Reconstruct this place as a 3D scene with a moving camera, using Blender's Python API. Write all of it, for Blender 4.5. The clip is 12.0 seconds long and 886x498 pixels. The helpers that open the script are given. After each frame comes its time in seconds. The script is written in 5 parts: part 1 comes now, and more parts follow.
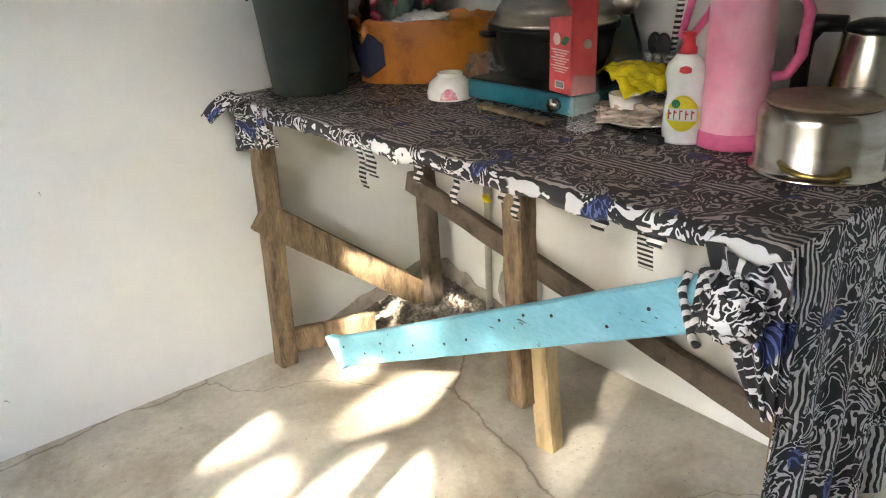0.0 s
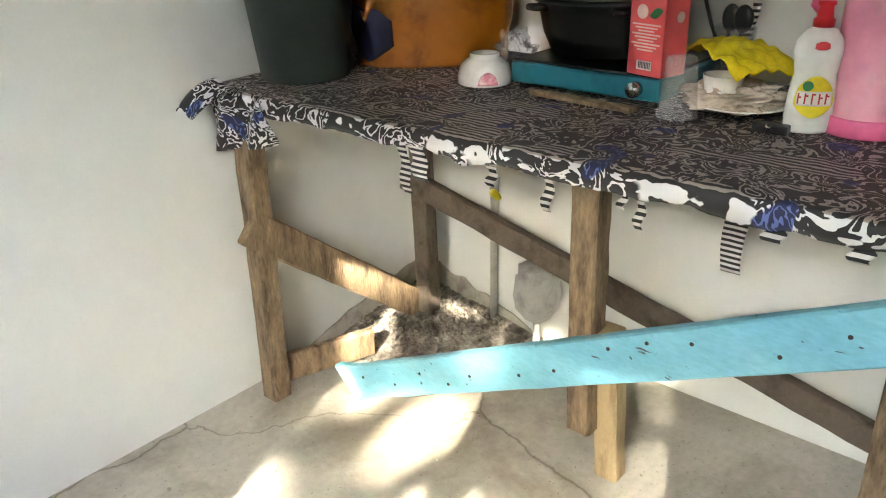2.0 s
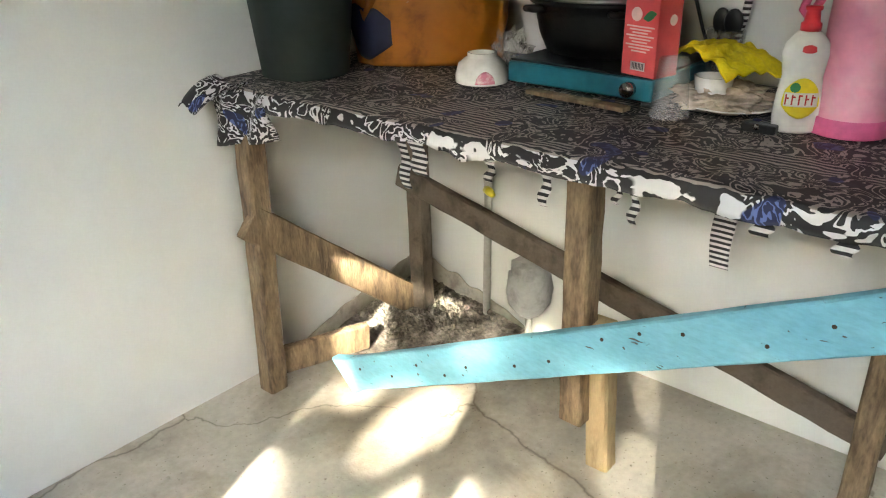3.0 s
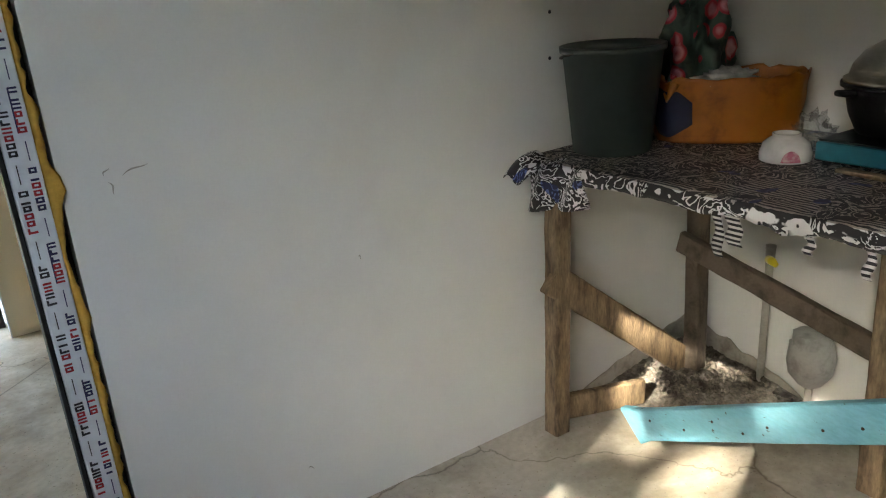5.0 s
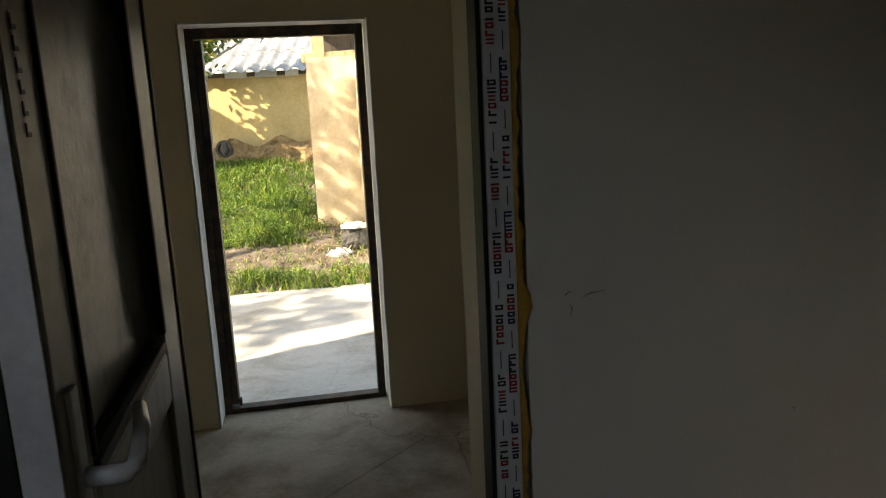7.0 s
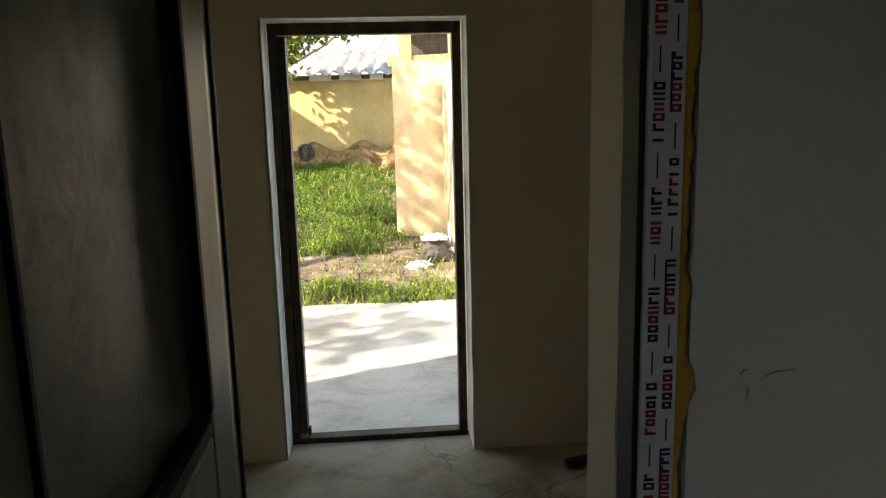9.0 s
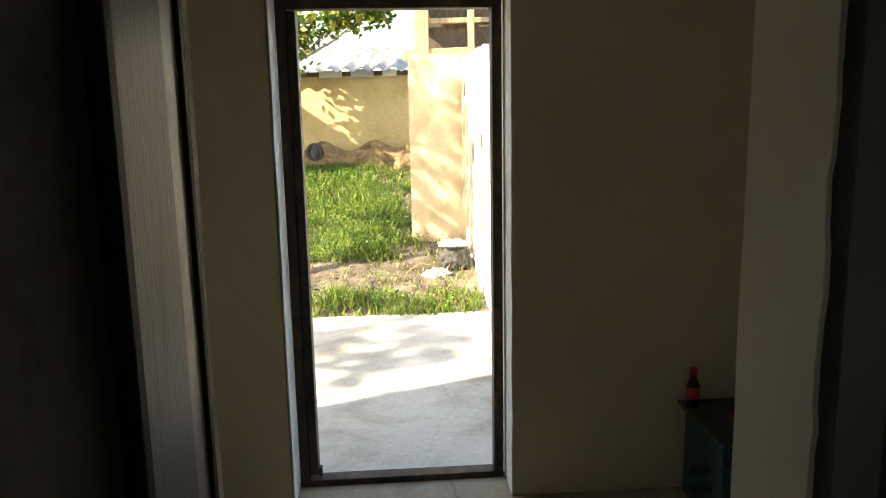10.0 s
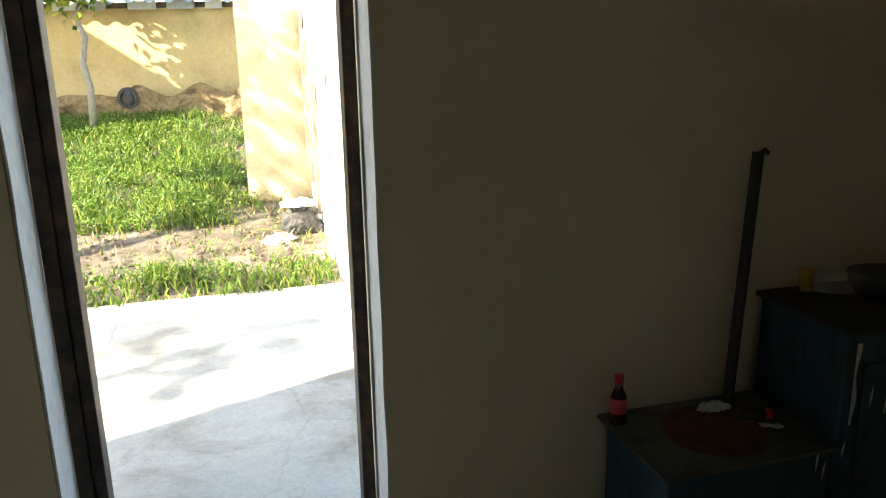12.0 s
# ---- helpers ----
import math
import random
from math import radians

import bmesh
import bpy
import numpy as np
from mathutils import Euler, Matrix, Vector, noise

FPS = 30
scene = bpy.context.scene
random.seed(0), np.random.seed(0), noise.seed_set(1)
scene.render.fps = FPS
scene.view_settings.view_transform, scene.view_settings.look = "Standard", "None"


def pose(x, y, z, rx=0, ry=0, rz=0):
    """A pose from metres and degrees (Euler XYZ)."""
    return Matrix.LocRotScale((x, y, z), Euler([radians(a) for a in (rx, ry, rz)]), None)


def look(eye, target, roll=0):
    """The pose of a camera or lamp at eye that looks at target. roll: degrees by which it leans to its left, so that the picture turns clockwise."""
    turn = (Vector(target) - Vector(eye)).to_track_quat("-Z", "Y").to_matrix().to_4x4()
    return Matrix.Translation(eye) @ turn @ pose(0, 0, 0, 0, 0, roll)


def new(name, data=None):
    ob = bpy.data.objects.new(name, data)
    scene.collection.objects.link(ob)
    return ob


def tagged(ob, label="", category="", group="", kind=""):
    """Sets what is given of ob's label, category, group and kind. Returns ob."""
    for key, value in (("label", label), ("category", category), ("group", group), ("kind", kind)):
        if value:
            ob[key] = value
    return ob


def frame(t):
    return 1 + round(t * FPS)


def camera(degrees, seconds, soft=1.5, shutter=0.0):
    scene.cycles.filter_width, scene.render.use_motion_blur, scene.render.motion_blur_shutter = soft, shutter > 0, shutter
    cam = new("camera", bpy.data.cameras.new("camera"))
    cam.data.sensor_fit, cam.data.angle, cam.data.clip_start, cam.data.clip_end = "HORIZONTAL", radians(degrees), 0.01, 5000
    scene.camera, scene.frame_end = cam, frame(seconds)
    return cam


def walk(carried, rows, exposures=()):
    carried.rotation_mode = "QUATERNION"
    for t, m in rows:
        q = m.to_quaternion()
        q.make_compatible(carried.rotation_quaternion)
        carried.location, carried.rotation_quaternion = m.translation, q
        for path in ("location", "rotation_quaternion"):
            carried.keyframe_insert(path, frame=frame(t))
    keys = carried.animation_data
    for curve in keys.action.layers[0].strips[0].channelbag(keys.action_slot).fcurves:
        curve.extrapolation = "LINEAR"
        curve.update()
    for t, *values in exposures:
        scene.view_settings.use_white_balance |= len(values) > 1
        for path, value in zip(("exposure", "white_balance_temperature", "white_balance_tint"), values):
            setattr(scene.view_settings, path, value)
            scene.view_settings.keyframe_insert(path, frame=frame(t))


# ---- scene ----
cam = camera(60.0, 12.0, 1.15)
PATH = [
    (0, (0.013, -0.017, 1.383), (1.167, 1.416, 0.6), -2.8),
    (0.5, (-0.013, 0.143, 1.367), (1.186, 1.536, 0.578), -2.2),
    (1, (-0.003, 0.343, 1.347), (1.265, 1.663, 0.543), -2.3),
    (1.5, (-0.016, 0.453, 1.339), (1.292, 1.716, 0.505), -2.3),
    (2, (-0.058, 0.481, 1.34), (1.294, 1.695, 0.505), -1.8),
    (2.5, (-0.083, 0.486, 1.349), (1.293, 1.668, 0.508), -1.4),
    (2.7, (-0.091, 0.481, 1.346), (1.288, 1.662, 0.507), -1.1),
    (4.5, (-0.323, 0.434, 1.4), (0.884, 1.849, 0.666), -2.6),
    (5, (-0.445, 0.48, 1.452), (0.577, 2.061, 0.777), -4.1),
    (5.5, (-0.57, 0.578, 1.488), (0.326, 2.252, 0.868), -4.0),
    (6, (-0.64, 0.614, 1.509), (0.054, 2.409, 0.964), -3.6),
    (6.5, (-0.688, 0.614, 1.537), (-0.197, 2.495, 1.068), -3.3),
    (7, (-0.727, 0.633, 1.553), (-0.382, 2.563, 1.159), -2.8),
    (7.2, (-0.738, 0.637, 1.558), (-0.439, 2.577, 1.179), -2.6),
    (9, (-0.757, 1.05, 1.552), (-0.6, 3.01, 1.183), -1.4),
    (9.5, (-0.783, 1.269, 1.54), (-0.66, 3.23, 1.17), -1.8),
    (10, (-0.826, 1.562, 1.499), (-0.686, 3.524, 1.137), -1.1),
    (10.5, (-0.785, 1.818, 1.476), (-0.577, 3.772, 1.099), -1.1),
    (11, (-0.746, 2.047, 1.461), (-0.478, 3.991, 1.077), -1.3),
    (11.5, (-0.748, 2.251, 1.454), (-0.403, 4.172, 1.017), -1.4),
    (12, (-0.733, 2.394, 1.446), (-0.216, 4.258, 0.937), -1.1),
]
walk(cam, [(t, look(eye, target, roll)) for t, eye, target, roll in PATH],
     [(0.0, 5.6, 6900, 8), (2.7, 5.5, 6800, 3), (4.5, 4.75, 6800, 5), (5.0, 4.45, 6900, 6), (5.5, 4.15, 7200, 8), (6.0, 3.2, 7400, 8), (6.5, 1.9, 7700, 8), (7.0, 1.65, 8000, 8), (9.0, 1.8, 8000, 8), (10.0, 2.0, 7900, 8), (11.0, 1.85, 7900, 7), (12.0, 2.4, 7200, 5)])

# ---------- world, sun ----------
SUN_DIR = Vector((0.92, 0.36, -0.64)).normalized()
world = bpy.data.worlds.new("sky")
scene.world = world
world.use_nodes = True
wt = world.node_tree
sky = wt.nodes.new("ShaderNodeTexSky")
sky.sky_type = "NISHITA"
sky.sun_disc = False
sky.sun_elevation = math.asin(-SUN_DIR.z)
sky.sun_rotation = math.atan2(-SUN_DIR.x, -SUN_DIR.y)
wt.links.new(sky.outputs[0], wt.nodes["Background"].inputs[0])
wt.nodes["Background"].inputs[1].default_value = 0.15
sun = new("sun", bpy.data.lights.new("sun", "SUN"))
sun.data.energy, sun.data.angle, sun.data.color = 5.0, radians(0.6), (1.0, 0.93, 0.82)
sun.matrix_world = look((0, 0, 0), tuple(SUN_DIR))


def window_light(name, x, y, z, w, h, rx, ry, rz, power):
    lamp = new(name, bpy.data.lights.new(name, "AREA"))
    lamp.data.shape, lamp.data.size, lamp.data.size_y, lamp.data.energy = "RECTANGLE", w, h, power
    lamp.data.color = (0.93, 0.97, 1.0)
    lamp.matrix_world = pose(x, y, z, rx, ry, rz)
    return lamp


# skylight that enters by the kitchen window
window_light("window_skylight", -1.37, 0.48, 1.85, 1.0, 0.9, 90, 0, -90, 0.065)


# ---------- materials ----------
def ramp(nt, fac, stops):
    r = nt.nodes.new("ShaderNodeValToRGB")
    while len(r.color_ramp.elements) < len(stops):
        r.color_ramp.elements.new(0.5)
    for e, (p, c) in zip(r.color_ramp.elements, stops):
        e.position, e.color = p, (*c, 1)
    nt.links.new(fac, r.inputs[0])
    return r.outputs[0]


def noise_out(nt, scale, detail=4, rough=0.55, distort=0.0, stretch=(1, 1, 1), coord="Object"):
    tc = nt.nodes.new("ShaderNodeTexCoord")
    mp = nt.nodes.new("ShaderNodeMapping")
    mp.inputs["Scale"].default_value = stretch
    n = nt.nodes.new("ShaderNodeTexNoise")
    n.inputs["Scale"].default_value, n.inputs["Detail"].default_value = scale, detail
    n.inputs["Roughness"].default_value, n.inputs["Distortion"].default_value = rough, distort
    nt.links.new(tc.outputs[coord], mp.inputs[0])
    nt.links.new(mp.outputs[0], n.inputs["Vector"])
    return n.outputs[0]


def mixc(nt, fac, a, b, mode="MIX"):
    m = nt.nodes.new("ShaderNodeMix")
    m.data_type, m.blend_type = "RGBA", mode
    for sock, v in ((m.inputs[0], fac), (m.inputs[6], a), (m.inputs[7], b)):
        if isinstance(v, (int, float)):
            sock.default_value = v
        elif isinstance(v, tuple):
            sock.default_value = (*v, 1)
        else:
            nt.links.new(v, sock)
    return m.outputs[2]


def bump(nt, bsdf, height, strength, dist=0.01):
    b = nt.nodes.new("ShaderNodeBump")
    b.inputs["Strength"].default_value, b.inputs["Distance"].default_value = strength, dist
    nt.links.new(height, b.inputs["Height"])
    nt.links.new(b.outputs[0], bsdf.inputs["Normal"])


def material(name, colour, rough=0.6, metal=0.0, dark=None, scale=6.0, stretch=(1, 1, 1), grain=60.0, relief=0.15, light=None, trans=0.0, alpha=None, coat=0.0, speck=0.86):
    """A two-scale surface: broad stains from colour to dark, fine grain in relief."""
    m = bpy.data.materials.new(name)
    m.use_nodes = True
    nt = m.node_tree
    b = nt.nodes["Principled BSDF"]
    dark = dark or tuple(c * 0.8 for c in colour)
    light = light or tuple(min(1, c * 1.06) for c in colour)
    broad = ramp(nt, noise_out(nt, scale, 5, 0.6, 0.3, stretch), ((0.3, dark), (0.5, colour), (0.75, light)))
    fine = noise_out(nt, grain, 3, 0.6, 0, stretch)
    tint = ramp(nt, fine, ((0.3, (speck, speck, speck)), (0.65, (1, 1, 1))))
    nt.links.new(mixc(nt, 1.0, broad, tint, "MULTIPLY"), b.inputs["Base Color"])
    b.inputs["Roughness"].default_value, b.inputs["Metallic"].default_value = rough, metal
    b.inputs["Transmission Weight"].default_value = trans
    b.inputs["Coat Weight"].default_value = coat
    if alpha is not None:
        b.inputs["Alpha"].default_value = alpha
    if relief:
        bump(nt, b, fine, relief, 0.004)
    return m


PLASTER = material("white_plaster", (0.78, 0.775, 0.75), 0.75, dark=(0.72, 0.715, 0.69), scale=1.1, grain=160, relief=0.1, speck=0.97)
CREAM = material("cream_plaster", (0.74, 0.65, 0.5), 0.7, dark=(0.68, 0.59, 0.45), scale=1.1, grain=160, relief=0.1, speck=0.97)
REVEAL_WHITE = material("white_reveal", (0.8, 0.8, 0.8), 0.7, grain=40)
RAW = material("raw_plaster", (0.42, 0.38, 0.32), 0.9, dark=(0.22, 0.19, 0.16), scale=14, grain=60, relief=0.6)
# near-black brown, for the doorway's raw sides and the jamb core
RAW_DARK = material("near_black_mortar", (0.045, 0.038, 0.028), 0.9, dark=(0.02, 0.017, 0.013), scale=14, grain=60, relief=0.6)
FOAM = material("yellow_mounting_foam", (0.62, 0.36, 0.06), 0.85, dark=(0.4, 0.2, 0.03), scale=18, grain=80, relief=0.6)
FILM = material("white_protective_film", (0.78, 0.8, 0.86), 0.35, grain=20, relief=0.05)
# one film in two colours: warm hall light painted in, then shade painted in
FILM_LIT = material("warm_lit_protective_film", (0.62, 0.55, 0.42), 0.3, dark=(0.4, 0.33, 0.22), scale=12, grain=20, relief=0.1)
FILM_SHADED = material("shaded_protective_film", (0.24, 0.22, 0.17), 0.35, dark=(0.14, 0.12, 0.09), scale=12, grain=20, relief=0.1)
INK = material("black_ink", (0.03, 0.03, 0.04), 0.5, relief=0)
INK_RED = material("red_ink", (0.5, 0.03, 0.04), 0.5, relief=0)
INK_BLUE = material("navy_ink", (0.03, 0.03, 0.12), 0.5, relief=0)
GASKET = material("black_rubber", (0.015, 0.015, 0.015), 0.6)
PVC = material("white_pvc", (0.75, 0.77, 0.8), 0.3, relief=0.03)
PVC_DOOR = material("grey_woodgrain_pvc", (0.27, 0.28, 0.26), 0.4, dark=(0.18, 0.19, 0.18), scale=4, stretch=(8, 8, 0.7), grain=30, relief=0.2)
OLD_WOOD = material("weathered_wood", (0.24, 0.165, 0.095), 0.8, dark=(0.07, 0.045, 0.026), scale=7, stretch=(4, 4, 1.0), grain=38, relief=0.6, light=(0.36, 0.26, 0.15), speck=0.6)
DARK_WOOD = material("dark_weathered_wood", (0.13, 0.1, 0.072), 0.85, dark=(0.05, 0.038, 0.028), scale=6, stretch=(5, 2, 2), grain=45, relief=0.5)
PALE_WOOD = material("pale_raw_wood", (0.5, 0.37, 0.2), 0.75, dark=(0.3, 0.2, 0.1), scale=5, stretch=(5, 5, 1), grain=50, relief=0.4)
METAL_DARK = material("rusty_dark_steel", (0.06, 0.045, 0.035), 0.55, 0.6, dark=(0.025, 0.02, 0.018), scale=14, grain=60, relief=0.3, light=(0.16, 0.09, 0.05))
BUCKET = material("dark_green_plastic", (0.04, 0.052, 0.047), 0.5, dark=(0.032, 0.042, 0.039), scale=5, grain=30, relief=0.08)
ORANGE = material("orange_plastic_bag", (0.42, 0.135, 0.012), 0.4, dark=(0.17, 0.05, 0.006), scale=9, grain=20, relief=0.4)
NAVY = material("navy_lining", (0.012, 0.016, 0.05), 0.7)
FLOWER = material("flowered_bag", (0.05, 0.08, 0.06), 0.45, dark=(0.02, 0.03, 0.025), scale=20, grain=26, relief=0.5)
fnt = FLOWER.node_tree
fv = fnt.nodes.new("ShaderNodeTexVoronoi")
fv.inputs["Scale"].default_value = 15.0
ftc = fnt.nodes.new("ShaderNodeTexCoord")
fnt.links.new(ftc.outputs["Object"], fv.inputs["Vector"])
fpetal = ramp(fnt, fv.outputs["Distance"], ((0.0, (0.45, 0.05, 0.09)), (0.28, (0.7, 0.3, 0.36)), (0.4, (0.5, 0.03, 0.05))))
fzone = ramp(fnt, fv.outputs["Distance"], ((0.46, (1, 1, 1)), (0.5, (0, 0, 0))))
fpick = ramp(fnt, fv.outputs["Color"], ((0.18, (0, 0, 0)), (0.22, (1, 1, 1))))
fold = FLOWER.node_tree.nodes["Principled BSDF"].inputs["Base Color"]
fnt.links.new(mixc(fnt, mixc(fnt, 1.0, fzone, fpick, "MULTIPLY"), fold.links[0].from_socket, fpetal), fold)
PAPER_BAG = material("white_polythene", (0.7, 0.7, 0.72), 0.35, dark=(0.4, 0.4, 0.42), scale=20, grain=40, relief=0.5)
CAST_IRON = material("black_cast_iron", (0.012, 0.012, 0.012), 0.5, 0.3, grain=120, relief=0.2)
ALU = material("brushed_aluminium", (0.62, 0.6, 0.57), 0.36, 1.0, dark=(0.5, 0.48, 0.45), scale=3, stretch=(1, 1, 6), grain=60, relief=0.1)
STEEL = material("worn_stainless_steel", (0.6, 0.57, 0.52), 0.25, 1.0, dark=(0.36, 0.32, 0.26), scale=4, stretch=(1, 1, 5), grain=70, relief=0.08)
PAN_BASE = material("scorched_steel_base", (0.3, 0.22, 0.15), 0.45, 0.8, dark=(0.16, 0.11, 0.07), scale=12, grain=60)
BRASS = material("brass", (0.5, 0.36, 0.12), 0.35, 1.0, dark=(0.3, 0.2, 0.06), grain=80)
TEAL = material("teal_enamel", (0.015, 0.13, 0.18), 0.35, dark=(0.01, 0.09, 0.13), scale=8, grain=50, relief=0.08)
PORCELAIN = material("white_porcelain", (0.8, 0.79, 0.77), 0.15, grain=20, relief=0.0, coat=0.4)
ROSE = material("pink_rose_print", (0.62, 0.22, 0.3), 0.2, dark=(0.8, 0.6, 0.62), scale=50, grain=60, relief=0)
CARTON = material("red_carton", (0.72, 0.09, 0.09), 0.5, dark=(0.66, 0.07, 0.08), scale=5, grain=30, relief=0.03)
CARTON_PRINT = material("pale_print", (0.82, 0.6, 0.55), 0.5, relief=0)
GREEN_PRINT = material("green_print", (0.02, 0.2, 0.06), 0.5, relief=0)
YELLOW_RAG = material("yellow_cloth", (0.75, 0.6, 0.01), 0.85, dark=(0.55, 0.42, 0.01), scale=14, grain=160, relief=0.5)
BEIGE_RAG = material("beige_cloth", (0.55, 0.46, 0.38), 0.9, dark=(0.36, 0.28, 0.22), scale=16, grain=140, relief=0.5)
SOAP_WHITE = material("white_glossy_plastic", (0.82, 0.82, 0.8), 0.25, grain=20, relief=0.02)
RED_CAP = material("red_plastic", (0.68, 0.03, 0.04), 0.3, relief=0.02)
YELLOW_PRINT = material("yellow_print", (0.8, 0.68, 0.02), 0.35, relief=0)
PINK = material("pink_plastic", (0.82, 0.3, 0.42), 0.35, dark=(0.82, 0.45, 0.52), scale=5, grain=25, relief=0.03)
HOT_PINK = material("deep_pink_plastic", (0.75, 0.13, 0.3), 0.35, relief=0.03)
BLACK_PLASTIC = material("black_plastic", (0.015, 0.015, 0.016), 0.35, grain=40, relief=0.05)
CLEAR = material("clear_plastic", (0.85, 0.86, 0.86), 0.12, relief=0.05, alpha=0.2)
HAZY = material("hazy_plastic", (0.45, 0.44, 0.42), 0.3, dark=(0.25, 0.24, 0.22), scale=14, relief=0.3, alpha=0.85)
GLASS = material("dusty_glass", (0.55, 0.55, 0.5), 0.12, relief=0.02, alpha=0.25)
STOVE_BLUE = material("chipped_dark_blue_paint", (0.022, 0.075, 0.11), 0.5, dark=(0.025, 0.03, 0.035), scale=9, stretch=(3, 3, 1), grain=40, relief=0.3, light=(0.02, 0.08, 0.11))
RUST = material("rusty_iron", (0.16, 0.07, 0.032), 0.7, 0.3, dark=(0.045, 0.02, 0.012), scale=16, grain=60, relief=0.4)
SOOT = material("sooty_iron", (0.06, 0.055, 0.05), 0.65, 0.3, grain=60, relief=0.3)
STOVE_TOP = material("worn_grey_iron_plate", (0.13, 0.13, 0.11), 0.5, 0.3, dark=(0.06, 0.06, 0.055), scale=12, grain=60, relief=0.3)
COLA = material("dark_red_sauce", (0.05, 0.008, 0.006), 0.1, relief=0)
RUBBLE = material("ash_and_rubble", (0.22, 0.19, 0.155), 0.95, dark=(0.08, 0.065, 0.05), scale=22, grain=90, relief=0.8, light=(0.42, 0.38, 0.33), speck=0.5)
GREY_PIPE = material("grey_painted_pipe", (0.42, 0.4, 0.36), 0.5, scale=20)
YELLOW_WALL = material("yellow_ochre_plaster", (0.6, 0.44, 0.2), 0.85, dark=(0.48, 0.34, 0.15), scale=2.5, grain=24, relief=0.4, light=(0.66, 0.5, 0.25))
MUD = material("crumbling_mud_wall", (0.33, 0.22, 0.11), 0.95, dark=(0.13, 0.08, 0.04), scale=8, grain=22, relief=1.0, speck=0.5)
PILLAR = material("sandy_plaster", (0.6, 0.47, 0.3), 0.85, dark=(0.46, 0.34, 0.2), scale=3, grain=28, relief=0.4)
ROOF = material("weathered_asbestos_sheet", (0.5, 0.49, 0.47), 0.85, dark=(0.34, 0.33, 0.32), scale=3, grain=30, relief=0.3)
BARK = material("pale_bark", (0.34, 0.3, 0.24), 0.85, dark=(0.2, 0.16, 0.12), scale=14, stretch=(3, 3, 1), grain=60, relief=0.5)
SOIL = material("dry_soil", (0.15, 0.115, 0.082), 0.95, dark=(0.06, 0.045, 0.03), scale=4, grain=22, relief=0.9, light=(0.27, 0.22, 0.17), speck=0.5)
STONE = material("grey_stone_block", (0.075, 0.072, 0.066), 0.9, dark=(0.03, 0.028, 0.026), scale=9, grain=40, relief=0.6)
TREE_LIME = material("limewashed_bark", (0.62, 0.6, 0.55), 0.85, grain=50, relief=0.3)


def concrete(name, base, dark, light, lines):
    m = material(name, base, 0.85, dark=dark, scale=2.2, grain=45, relief=0.35, light=light)
    nt = m.node_tree
    b = nt.nodes["Principled BSDF"]
    tc = nt.nodes.new("ShaderNodeTexCoord")
    v = nt.nodes.new("ShaderNodeTexVoronoi")
    v.feature = "DISTANCE_TO_EDGE"
    v.inputs["Scale"].default_value = 0.75
    n = noise_out(nt, 3.0, 5)
    add = nt.nodes.new("ShaderNodeVectorMath")
    add.operation = "MULTIPLY_ADD"
    add.inputs[1].default_value = (0.35, 0.35, 0.35)
    nt.links.new(n, add.inputs[0])
    nt.links.new(tc.outputs["Object"], add.inputs[2])
    nt.links.new(add.outputs[0], v.inputs["Vector"])
    crack = ramp(nt, v.outputs["Distance"], ((0.0, (0.35, 0.33, 0.3)), (0.0045, (1, 1, 1))))
    stain = ramp(nt, noise_out(nt, 2.0, 6, 0.65, 0.35), ((0.36, (0.6, 0.55, 0.48)), (0.52, (1, 1, 1))))
    old = b.inputs["Base Color"].links[0].from_socket
    col = mixc(nt, 0.8, old, stain, "MULTIPLY")
    col = mixc(nt, lines, col, crack, "MULTIPLY")
    speck = ramp(nt, noise_out(nt, 95, 2, 0.5), ((0.66, (1, 1, 1)), (0.72, (0.45, 0.42, 0.38))))
    nt.links.new(mixc(nt, 0.7, col, speck, "MULTIPLY"), b.inputs["Base Color"])
    return m


FLOOR = concrete("smooth_concrete_floor", (0.49, 0.45, 0.385), (0.34, 0.3, 0.245), (0.57, 0.53, 0.46), 0.8)
HALL_FLOOR = concrete("brown_stained_concrete", (0.55, 0.45, 0.32), (0.3, 0.22, 0.14), (0.62, 0.53, 0.4), 0.8)
SLAB = concrete("pale_concrete_slab", (0.55, 0.52, 0.46), (0.46, 0.43, 0.37), (0.62, 0.59, 0.53), 0.25)


